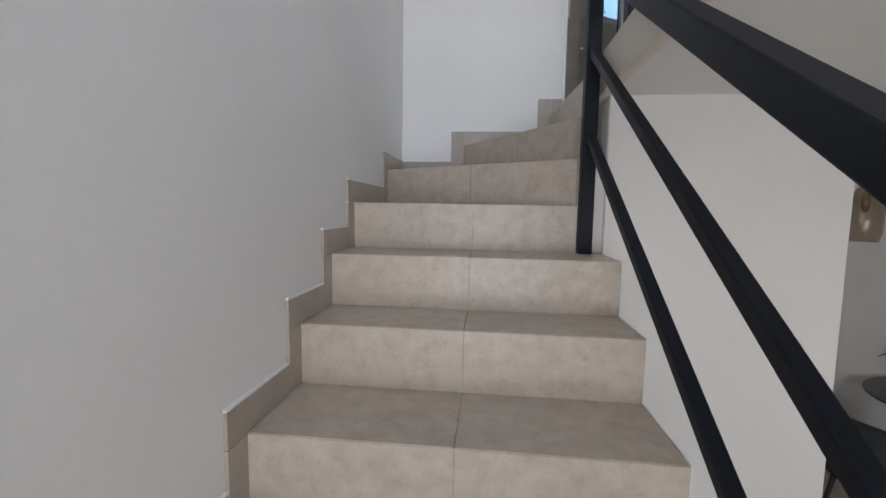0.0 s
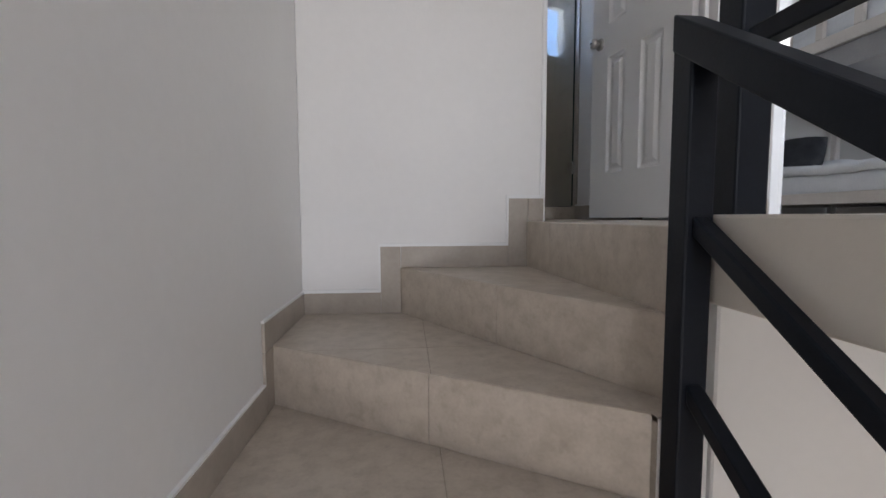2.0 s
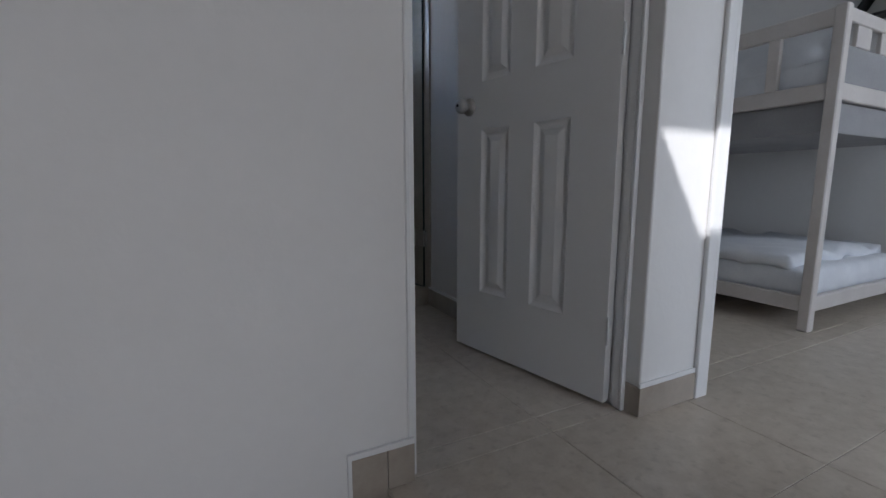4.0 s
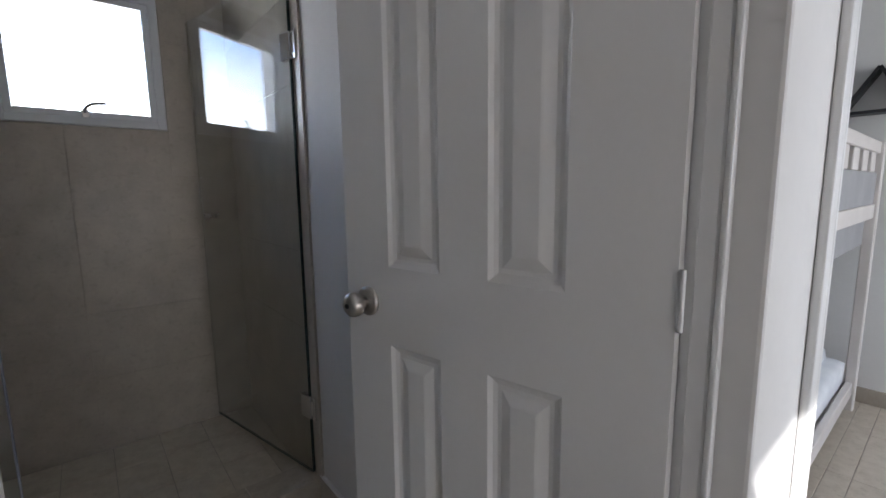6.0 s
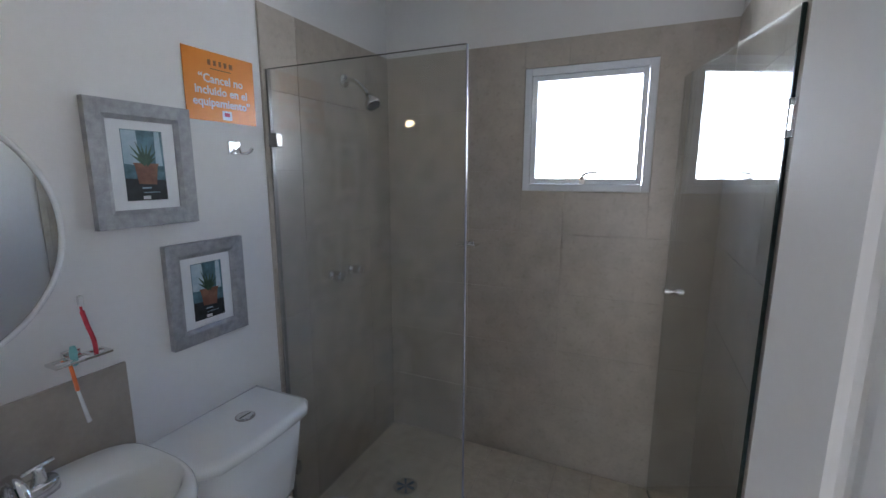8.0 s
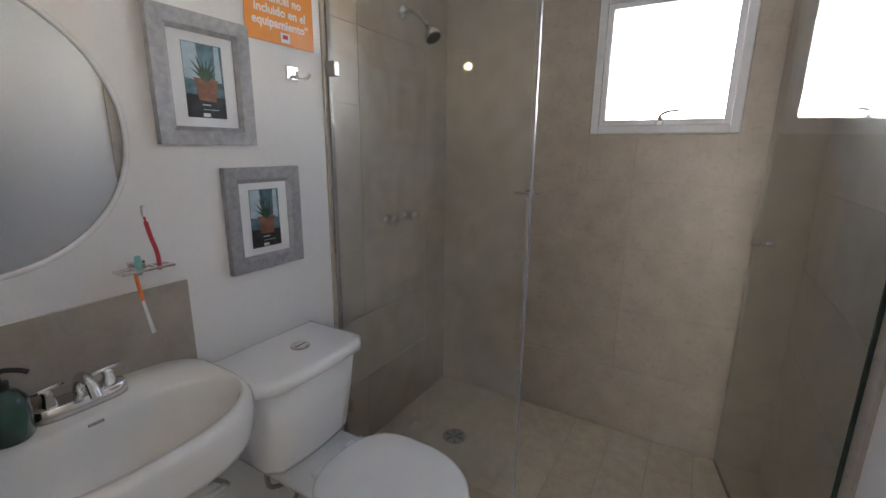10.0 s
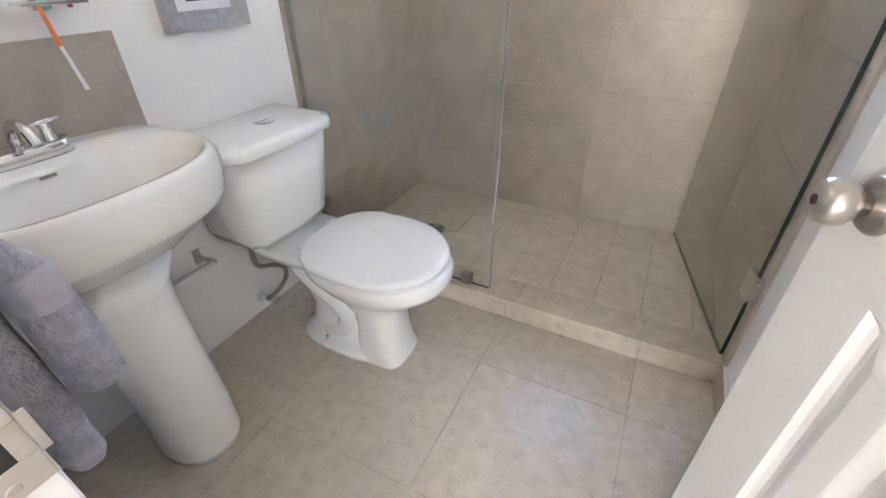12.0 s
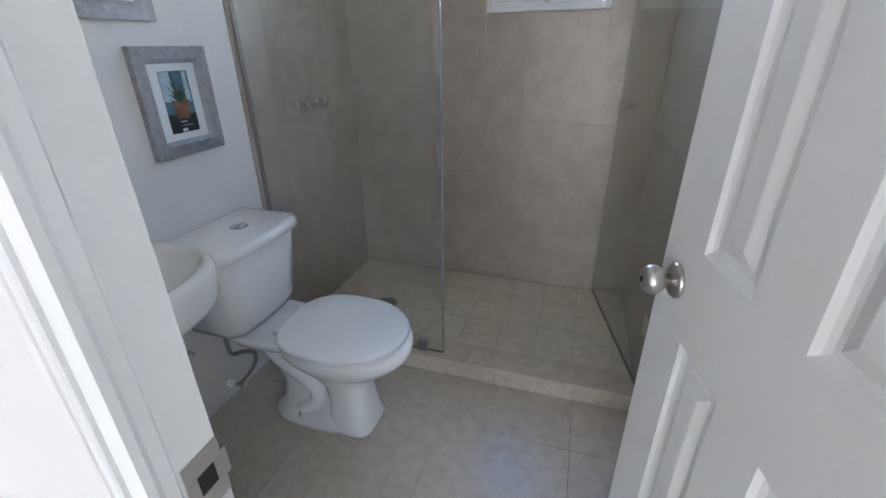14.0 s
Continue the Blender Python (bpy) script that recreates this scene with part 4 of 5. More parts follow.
def tank_ring(x0, x1, w, z, n=10):
    """Plan of the tank: straight back, rounded corners, front bowed."""
    pts = [(x0, -w), (x0, w)]
    r = 0.03
    for i in range(n + 1):
        s = 1 - 2 * i / n
        a = abs(s)
        x = x1 - 0.018 * a * a - (r * max(0.0, (a - 0.86) / 0.14) ** 2 if a > 0.86 else 0)
        pts.append((x, w * s))
    return [(x, y, z) for x, y in pts]


toilet()


def supply_line():
    t = thing("water_supply_hose", (0.0, 2.128, 0.065), "braided steel supply hose from the wall valve to the toilet tank", "supply hose")
    part("valve_stub", lathe([(0.016, 0.0), (0.016, 0.03), (0.01, 0.032)], 18, (0, -0.012, 0.0), "x"), WHITEP, t)
    part("valve", lathe([(0.010, 0.03), (0.012, 0.034), (0.012, 0.055), (0.008, 0.058)], 16, (0, -0.005, 0.0), "x"), SATIN, t, smooth=True)
    part("valve_handle", lathe([(0.014, 0.0), (0.016, 0.006), (0.016, 0.014), (0.012, 0.018)], 10, (0.06, 0.0, -0.004), "x"), SATIN, t)
    part("hose", tube([(0.055, -0.02, 0.012), (0.075, 0.02, 0.035), (0.09, 0.055, 0.075), (0.095, 0.055, 0.125), (0.095, 0.01, 0.165), (0.098, -0.045, 0.195), (0.10, -0.06, 0.235), (0.10, -0.062, 0.335)], 0.008, 10), HOSE, t, smooth=True)
    part("nut", lathe([(0.014, 0.30), (0.014, 0.329)], 8, (0.10, -0.062, 0.0)), BLACK, t)


supply_line()


# ---- washbasin ----
BASIN_Y = 1.645


def basin():
    t = thing("pedestal_washbasin", (0.0, BASIN_Y, 0.0), "white ceramic pedestal washbasin against the tiled splashback", "washbasin")
    hw = 0.276

    def ring(k, z, front=0.436, n=44):
        out = []
        for i in range(n):
            a = 2 * math.pi * i / n
            c, s = math.cos(a), math.sin(a)
            y = math.copysign(abs(s) ** 0.70, s) * hw * k
            x = 0.17 + (front - 0.17) * k * abs(c) ** 0.72 if c > 0 else 0.17 - 0.165 * min(1.0, k * 1.0) * abs(c) ** 0.45
            out.append((x, y, z))
        return out

    def inner(k, z, n=44, cx=0.245):
        out = []
        for i in range(n):
            a = 2 * math.pi * i / n
            c, s = math.cos(a), math.sin(a)
            y = math.copysign(abs(s) ** 0.9, s) * 0.252 * k
            x = cx + (0.150 if c > 0 else 0.105) * k * math.copysign(abs(c) ** 0.85, c)
            out.append((x, y, z))
        return out
    rings = [ring(0.42, 0.575), ring(0.54, 0.60), ring(0.66, 0.63), ring(0.79, 0.662), ring(0.90, 0.688), ring(0.955, 0.702), ring(0.978, 0.718), ring(0.99, 0.745), ring(1.0, 0.775), ring(0.992, 0.795), ring(0.975, 0.803),
             ring(0.94, 0.808), inner(1.0, 0.803), inner(0.97, 0.79), inner(0.90, 0.75), inner(0.78, 0.705), inner(0.5, 0.672), inner(0.2, 0.664)]
    part("bowl", loft(rings), CREAM, t, smooth=True)
    part("overflow", box(0.1425, 0.1455, -0.018, 0.012, 0.781, 0.788, 0.0005), HOSE, t, "thin grey maker's mark bar")
    ped = []
    for z, rx, ry, cy in ((0.0, 0.116, 0.100, -0.008), (0.02, 0.116, 0.100, -0.008), (0.15, 0.112, 0.096, -0.008), (0.30, 0.110, 0.096, -0.018), (0.42, 0.114, 0.102, -0.030), (0.50, 0.120, 0.108, -0.040), (0.56, 0.132, 0.122, -0.045), (0.62, 0.15, 0.145, -0.045)):
        ped.append(oval(0.225 if z > 0.5 else 0.235, cy, rx * 1.05, ry, z, 32, 2.3))
    part("pedestal", loft(ped), CREAM, t, smooth=True)
    part("drain_ring", lathe([(0.022, 0), (0.02, 0.003)], 24, (0.245, 0, 0.6645)), CHROME, t)


def basin_tap():
    t = thing("basin_tap", (0.078, BASIN_Y, 0.805), "chrome two-handle centerset tap on the washbasin", "tap")
    base = []
    for z, k in ((0.0, 1.0), (0.018, 0.98), (0.027, 0.90), (0.029, 0.8)):
        base.append([(p[0], p[1], p[2]) for p in oval(0, 0, 0.032 * k, 0.088 * (0.9 + 0.1 * k), z, 32, 3.2)])
    part("base", loft(base), CHROME, t, smooth=True)
    part("spout", tube([(-0.004, 0, 0.018), (0.0, 0, 0.055), (0.028, 0, 0.078), (0.068, 0, 0.072), (0.088, 0, 0.046)], 0.0115, 14), CHROME, t, smooth=True)
    for y in (-0.055, 0.055):
        part("valve_body", lathe([(0.018, 0.018), (0.016, 0.03), (0.011, 0.05), (0.013, 0.058), (0.008, 0.064)], 20, (0, y, 0)), CHROME, t, smooth=True)
        part("lever", rod((0.0, y - 0.030, 0.062), (0.0, y + 0.030, 0.068), 0.0048, 0.0048, 12), CHROME, t, smooth=True)


def soap_bottle():
    t = thing("soap_dispenser", (0.10, BASIN_Y - 0.125, 0.805), "dark green soap dispenser with a black pump on the basin", "soap dispenser")
    part("bottle", lathe([(0.034, 0), (0.038, 0.005), (0.039, 0.05), (0.037, 0.08), (0.026, 0.098), (0.013, 0.104), (0.013, 0.112)], 28), SOAPG, t, smooth=True)
    part("collar", lathe([(0.015, 0.108), (0.015, 0.122), (0.006, 0.124), (0.005, 0.14)], 20), BLACK, t)
    part("pump", tube([(0, 0, 0.138), (0.006, 0.008, 0.146), (0.022, 0.026, 0.144), (0.032, 0.038, 0.138)], 0.005, 10), BLACK, t, smooth=True)


basin()
basin_tap()
soap_bottle()


def splashback():
    t = structure("splashback", box(0.0, 0.006, 1.462, 1.942, 0.60, 1.008), WGROUT)
    part("tile", box(0.0005, 0.010, 1.461, 1.943, 0.715, 1.0095, 0.001), SKIRT, t)
    part("tile", box(0.0005, 0.010, 1.461, 1.943, 0.60, 0.713, 0.001), SKIRT, t)


splashback()


def round_mirror():
    t = thing("round_mirror", (0.0, 1.55, 1.40), "round wall mirror with a pale rim over the washbasin", "mirror")
    part("backing", lathe([(0.285, 0.0), (0.285, 0.006)], 64, (0, 0, 0), "x"), WHITEP, t)
    part("mirror_glass", lathe([(0.287, 0.0065), (0.287, 0.009), (0.284, 0.0095)], 72, (0, 0, 0), "x"), MIRROR, t)
    rim = loft([[(x, r * math.cos(2 * math.pi * i / 72), r * math.sin(2 * math.pi * i / 72)) for i in range(72)] for r, x in ((0.2875, 0.0), (0.2875, 0.012), (0.290, 0.014), (0.297, 0.013), (0.299, 0.010), (0.299, 0.0))], False)
    part("rim", rim, WHITEP, t, "narrow pale rim", smooth=True)


round_mirror()


def picture(y, z, w, h):
    t = thing("framed_picture", (0.0, y, z), "grey wooden framed picture of a potted aloe plant", "picture", "pictures on the bathroom wall")
    bd, dep = 0.048, 0.022
    b = bmesh.new()
    prof = [(0.0, 0.0), (0.0, dep), (bd * 0.75, dep * 0.9), (bd, dep * 0.55), (bd, 0.0)]
    rows = []
    for sy, sz in ((-1, -1), (1, -1), (1, 1), (-1, 1)):
        rows.append([b.verts.new((d, sy * (w / 2 - i), sz * (h / 2 - i))) for i, d in prof])
    for k in range(4):
        a, c = rows[k], rows[(k + 1) % 4]
        for i in range(len(prof)):
            j = (i + 1) % len(prof)
            b.faces.new((a[i], a[j], c[j], c[i]))
    part("frame", b, FRAMEG, t)
    part("mat", box(0.006, 0.0085, -w / 2 + bd, w / 2 - bd, -h / 2 + bd, h / 2 - bd), MAT, t)
    pw, ph = w * 0.20, h * 0.285
    pr = part("print", box(0.0086, 0.0092, -pw, pw, -ph, ph), PRINTB, t, "print of a potted aloe on a dark ground")

    def flat(name, pts, mat, x):
        bm = bmesh.new()
        f = bm.faces.new([bm.verts.new((x, u * pw, v * ph)) for u, v in pts])
        ext = bmesh.ops.extrude_face_region(bm, geom=[f])
        bmesh.ops.translate(bm, vec=(-0.0003, 0, 0), verts=[e for e in ext["geom"] if isinstance(e, bmesh.types.BMVert)])
        part(name, bm, mat, pr)
    flat("print_ground", [(-1, -1), (1, -1), (1, -0.42), (-1, -0.36)], PRINTD, 0.0098)
    flat("print_sky", [(-0.98, 0.05), (-0.2, 0.0), (-0.3, 0.98), (-0.98, 0.98)], PRINTL, 0.0096)
    flat("print_curtain", [(0.55, 0.0), (0.9, 0.0), (0.85, 0.98), (0.6, 0.98)], PRINTL, 0.0096)
    flat("print_pot", [(-0.5, -0.02), (-0.38, -0.52), (0.5, -0.55), (0.62, -0.03), (0.7, 0.06), (-0.58, 0.08)], TERRA, 0.0102)
    b = bmesh.new()
    for k, (a, ln) in enumerate(((-62, 0.8), (-44, 1.0), (-25, 1.05), (-8, 0.85), (12, 0.8), (30, 0.95), (50, 0.85), (66, 0.7))):
        a = radians(a)
        tip = (math.sin(a) * ln * 0.95 * pw, (0.05 + math.cos(a) * ln * 0.72) * ph)
        base = (0.05 * pw, 0.04 * ph)
        n = (math.cos(a) * 0.12 * pw, -math.sin(a) * 0.12 * pw)
        x = 0.0103 + 0.0001 * k
        b.faces.new([b.verts.new((x, base[0] - n[0], base[1] - n[1])), b.verts.new((x, base[0] + n[0], base[1] + n[1])), b.verts.new((x, tip[0], tip[1]))])
    part("print_leaves", b, LEAF, pr)
    b = bmesh.new()
    add_box(b, 0.0099, 0.0101, -0.25 * pw, 0.2 * pw, -0.66 * ph, -0.62 * ph)
    add_box(b, 0.0099, 0.0101, -0.2 * pw, 0.6 * pw, -0.78 * ph, -0.76 * ph)
    part("print_caption", b, PRINTL, pr)
    part("print_label", box(0.0099, 0.0102, -0.25 * pw, 0.12 * pw, -0.97 * ph, -0.87 * ph), WHITEP, pr)
    return t


picture(2.2125, 1.148, 0.272, 0.326)
picture(2.056, 1.545, 0.278, 0.336)


def sign():
    t = thing("orange_sign", (0.0, 2.334, 1.797), "orange card sign with white Spanish lettering on the wall", "sign")
    part("card", box(0.0, 0.003, -0.132, 0.132, -0.107, 0.107, 0.0005), SIGNO, t)

    def words(text, z, size, mat):
        cu = bpy.data.curves.new("lettering", "FONT")
        cu.body, cu.size, cu.align_x, cu.extrude, cu.resolution_u, cu.offset = text, size, "CENTER", 0.0002, 2, 0.0009
        cu.materials.append(mat)
        ob = new("lettering", cu)
        ob.parent = t
        ob.matrix_basis = pose(0.0034, 0.0, z, 90, 0, 90)
    words("\u201cCancel no", 0.012, 0.037, WHITEP)
    words("incluido en el", -0.024, 0.037, WHITEP)
    words("equipamiento\u201d", -0.060, 0.037, WHITEP)
    for k, (y0, y1) in enumerate(((-0.050, -0.033), (-0.029, -0.013), (-0.009, 0.006), (0.010, 0.026), (0.030, 0.048))):
        part("heading_mark", box(0.0031, 0.0035, y0 + 0.003, y1 - 0.003, 0.066, 0.082), SIGNB, t)
    part("caption_bar", box(0.0031, 0.0035, -0.038, 0.038, 0.054, 0.0565), SIGNB, t)
    part("logo_patch", box(0.0031, 0.0035, -0.006, 0.030, -0.099, -0.070), WHITEP, t)
    part("logo_mark", box(0.0036, 0.0038, 0.002, 0.022, -0.088, -0.076), PINKRED, t)


sign()


def wall_hook():
    t = thing("robe_hook", (0.0, 2.362, 1.605), "chrome robe hook on the white bathroom wall", "hook")
    part("plate", box(0.0, 0.008, -0.024, 0.024, -0.018, 0.026, 0.003, 2), CHROME, t)
    part("prong", tube([(0.008, 0, -0.004), (0.03, -0.004, -0.014), (0.045, -0.015, -0.010), (0.05, -0.022, 0.004)], 0.005), CHROME, t, smooth=True)
    part("prong", tube([(0.008, 0, -0.004), (0.03, 0.01, -0.014), (0.045, 0.025, -0.010), (0.05, 0.035, 0.004)], 0.005), CHROME, t, smooth=True)


def brush_holder():
    t = thing("toothbrush_holder", (0.0, 1.825, 1.075), "chrome toothbrush holder shelf on the wall above the splashback", "toothbrush holder")
    part("wall_plate", box(0.0, 0.01, -0.02, 0.02, -0.014, 0.014, 0.002), CHROME, t)
    b = bmesh.new()
    for y0, y1, x0, x1 in ((-0.062, 0.062, 0.022, 0.030), (-0.062, 0.062, 0.062, 0.070), (-0.062, -0.054, 0.030, 0.062), (0.054, 0.062, 0.030, 0.062), (-0.022, -0.014, 0.030, 0.062), (0.018, 0.026, 0.030, 0.062), (-0.01, 0.01, 0.0, 0.022)):
        add_box(b, x0, x1, y0, y1, -0.003, 0.004, 0.001)
    part("rack", b, CHROME, t)

    def brush(name, y, x, lean, mat, drop, label):
        s = thing("toothbrush", (x, 1.825 + y, 1.075 + drop), label, "toothbrush", rz=0)
        part("handle", tube([(0, 0, -0.01), (0.004, lean * 0.2, 0.035), (0.0, lean * 0.6, 0.075), (0.0, lean, 0.115)], 0.0052, 8), mat, s, smooth=True)
        part("neck", rod((0, lean, 0.114), (0, lean * 1.25, 0.152), 0.0028, 0.0035, 8), mat, s)
        part("bristles", box(0.0, 0.012, lean * 1.2 - 0.005, lean * 1.2 + 0.005, 0.13, 0.156, 0.001), WHITEP, s)
    brush("a", 0.035, 0.046, -0.018, PINKRED, 0.0, "red toothbrush standing in the chrome holder")
    b_ = thing("toothbrush_head_cover", (0.046, 1.812, 1.082), "small teal ribbed toothbrush cap standing in the chrome holder", "toothbrush")
    part("cap", lathe([(0.007, -0.02), (0.009, -0.01), (0.0075, 0.0), (0.009, 0.01), (0.0075, 0.018), (0.006, 0.028)], 14), TEAL, b_, smooth=True)
    s = thing("toothbrush", (0.046, 1.806, 0.905), "orange and white toothbrush hanging below the holder", "toothbrush")
    part("handle", rod((0, 0.018, 0.0), (0, 0.004, 0.09), 0.0055, 0.0035, 10), WHITEP, s, smooth=True)
    part("grip", rod((0, 0.0038, 0.091), (0, -0.004, 0.165), 0.005, 0.004, 10), ORANGE, s, smooth=True)


def paper_holder():
    t = thing("toilet_roll_holder", (0.0, 1.88, 0.35), "empty chrome toilet roll holder with a white roller", "toilet roll holder")
    for y in (-0.078, 0.078):
        part("bracket", tube([(0.0, y * 0.8, 0.012), (0.02, y * 0.9, 0.0), (0.045, y, 0.0), (0.066, y, -0.002)], 0.007, 8), SATIN, t, smooth=True)
        part("bracket_plate", box(0.0, 0.005, y * 0.8 - 0.013, y * 0.8 + 0.013, -0.015, 0.035, 0.002), SATIN, t)
    part("roller", rod((0.06, -0.07, -0.002), (0.06, 0.07, -0.002), 0.010, n=16), WHITEP, t, smooth=True)


wall_hook()
brush_holder()
paper_holder()


def towels():
    z_bar = 0.87
    bar = thing("towel_bar", (0.575, NORTH + TW, z_bar), "chrome towel bar on the bathroom wall", "towel bar")
    part("bar", rod((-0.24, 0.095, 0), (0.03, 0.095, 0), 0.008), CHROME, bar, smooth=True)
    for x in (-0.23, 0.02):
        part("bracket", rod((x, 0.0, 0), (x, 0.095, 0), 0.010), CHROME, bar)
    t = thing("hand_towel", (0.56, NORTH + 0.18, z_bar), "thick grey terry hand towel folded over the towel bar", "towel")
    t.matrix_basis = pose(0.56, NORTH + 0.18, z_bar, 0, -15, 0)

    def fold(name, y, low, half, deep, seed, dx):
        n = 22
        rings = []
        for j in range(n + 1):
            z = 0.012 - (z_bar - low + 0.012) * j / n
            end = min(1.0, (n - j) / 1.5 + 0.72)
            pinch = 1.0 - 0.10 * math.exp(-((z_bar + z - low - 0.145) / 0.03) ** 2)
            ring = []
            for p in oval(dx, y * (0.35 + 0.65 * min(1.0, j / 5)), half * end * pinch, deep * end * pinch * (0.6 + 0.4 * min(1.0, j / 5)), z, 30, 2.7):
                d = noise.noise(Vector((p[0] * 14 + seed, p[1] * 14, z * 9))) * 0.007
                ring.append((p[0] + d, p[1] + d * 0.7, p[2]))
            rings.append(ring)
        cloth = part(name, loft(rings), TOWEL, t, smooth=True)
        band = []
        for k in range(9):
            q = 1.0 if k % 2 else 0.965
            band.append(oval(dx, y, half * 0.95 * q, deep * 0.97 * q, low - z_bar + 0.118 + 0.007 * k, 30, 2.7))
        part("woven_band", loft(band), HEM, cloth, "paler woven band near the hem", smooth=True)
    fold("front_fold", 0.028, 0.665, 0.052, 0.030, 3.0, 0.018)
    fold("back_fold", -0.028, 0.555, 0.050, 0.026, 8.0, -0.035)


towels()


def wall_lamp():
    t = thing("wall_lamp", (0.0, 1.55, 1.80), "small wall lamp with a warm bulb above the mirror", "lamp")
    part("base", lathe([(0.05, 0), (0.05, 0.012), (0.03, 0.02)], 28, (0, 0, 0), "x"), WHITEP, t)
    part("socket", rod((0.02, 0, 0), (0.05, 0, 0.0), 0.018), WHITEP, t)
    part("bulb", lathe([(0.010, 0.05), (0.014, 0.058), (0.018, 0.070), (0.016, 0.082), (0.008, 0.090)], 20, (0, 0, 0), "x"), BULB, t, smooth=True)


wall_lamp()


# ---- bedroom ----
def bunk_bed():
    """Long side along x towards the door, head end against the east wall."""
    bed = thing("bunk_bed", BED_AT, "white-painted wooden bunk bed with grey panels and white bedding", "bunk bed", rz=BED_TURN)
    L, W, H, p = 1.12, 1.62, 1.37, 0.046
    for x in (0.0, L - p):
        for y in (0.0, W - p):
            part("post", box(x, x + p, y, y + p, 0, H, 0.005), BEDWOOD, bed)
    for z in (0.085, 1.0):
        part("side_rail", box(0.012, 0.04, p, W - p, z, z + 0.07, 0.004), BEDWOOD, bed)
        part("side_rail", box(L - 0.04, L - 0.012, p, W - p, z, z + 0.07, 0.004), BEDWOOD, bed)
        part("end_rail", box(p, L - p, 0.012, 0.04, z, z + 0.07, 0.004), BEDWOOD, bed)
        part("end_rail", box(p, L - p, W - 0.04, W - 0.012, z, z + 0.07, 0.004), BEDWOOD, bed)
        part("slat_base", box(0.04, L - 0.04, 0.04, W - 0.04, z + 0.02, z + 0.045), BEDWOOD, bed)
    for x in (0.012, L - 0.04):
        part("guard_rail", box(x, x + 0.028, p, W - p, H - 0.075, H - 0.005, 0.004), BEDWOOD, bed)
        for k in range(6):
            y = 0.235 + 0.228 * k
            part("guard_stile", box(x, x + 0.028, y, y + 0.05, 1.0705, H - 0.0755, 0.004), BEDWOOD, bed)
    for y in (0.014, W - 0.038):
        part("end_cap", box(p, L - p, y, y + 0.024, H - 0.06, H - 0.005, 0.004), BEDWOOD, bed)
        part("end_panel", box(p, L - p, y + 0.004, y + 0.018, 1.0705, H - 0.15, 0.002), BEDPANEL, bed, "plain grey end panel")
        for k in range(4):
            xm = p + 0.10 + k * 0.23
            part("end_block", box(xm, xm + 0.13, y + 0.002, y + 0.020, H - 0.149, H - 0.061, 0.003), BEDWOOD, bed)
    # grey slab added as the band of shade below the upper bunk
    part("under_bunk_shade", box(0.042, L - 0.042, 0.042, W - 0.042, 0.87, 0.999, 0.002), BEDPANEL, bed, "grey board in place of the shade under the upper bunk")
    for z, h in ((0.132, 0.14), (1.047, 0.13)):
        m = soft_block(0.05, L - 0.05, 0.05, W - 0.05, z, z + h, 0.03, 0.006)
        tm = thing("mattress", (0, 0, 0), "white sheeted mattress on the bunk bed", "mattress")
        tm.matrix_basis = pose(*BED_AT, 0, 0, BED_TURN)
        part("cover", m, LINEN, tm, smooth=True)
    for i, (x, y, z, rx) in enumerate(((0.19, 0.34, 1.19, 52), (0.19, 0.80, 1.19, 48), (0.62, 1.25, 0.30, 10))):
        t = thing("pillow", (0, 0, 0), "plump white pillow on the bunk bed", "pillow", "pillows on the bunk bed")
        t.matrix_basis = pose(*BED_AT, 0, 0, BED_TURN) @ pose(x, y, z, 0, 0, -90 + 6 * i) @ pose(0, 0, 0.04, rx, 0, 0)
        part("case", pillow(0.46, 0.36, 0.15), LINEN, t, smooth=True)
    t = thing("cushion", (0, 0, 0), "dark charcoal cushion leaning on the lower bunk's bedding", "cushion")
    t.matrix_basis = pose(*BED_AT, 0, 0, BED_TURN) @ pose(0.35, 1.16, 0.43, 0, 0, -60) @ pose(0, 0, 0, 62, 0, 0)
    part("case", pillow(0.30, 0.34, 0.13), DARKCLOTH, t, smooth=True)
    t = thing("blanket", (0, 0, 0), "rumpled white blanket along the lower bunk", "blanket")
    t.matrix_basis = pose(*BED_AT, 0, 0, BED_TURN)
    part("cloth", soft_block(0.03, L - 0.10, 0.12, W - 0.06, 0.262, 0.325, 0.03, 0.045), LINEN, t, smooth=True)


def soft_block(x0, x1, y0, y1, z0, z1, r, amp):
    b = bmesh.new()
    nx, ny = 14, 24
    rows = []
    for z, ins in ((z0, r * 0.4), (z0 + r * 0.5, 0.0), (z1 - r * 0.6, 0.0), (z1, r)):
        ring = []
        for i in range(nx):
            ring.append((x0 + ins + (x1 - x0 - 2 * ins) * i / nx, y0 + ins))
        for i in range(ny):
            ring.append((x1 - ins, y0 + ins + (y1 - y0 - 2 * ins) * i / ny))
        for i in range(nx):
            ring.append((x1 - ins - (x1 - x0 - 2 * ins) * i / nx, y1 - ins))
        for i in range(ny):
            ring.append((x0 + ins, y1 - ins - (y1 - y0 - 2 * ins) * i / ny))
        out = []
        for x, y in ring:
            n = noise.noise(Vector((x * 7, y * 7, z * 9))) * amp
            out.append((x + n, y + n * 0.7, z + n))
        rows.append(out)
    add_loft(b, rows)
    return b


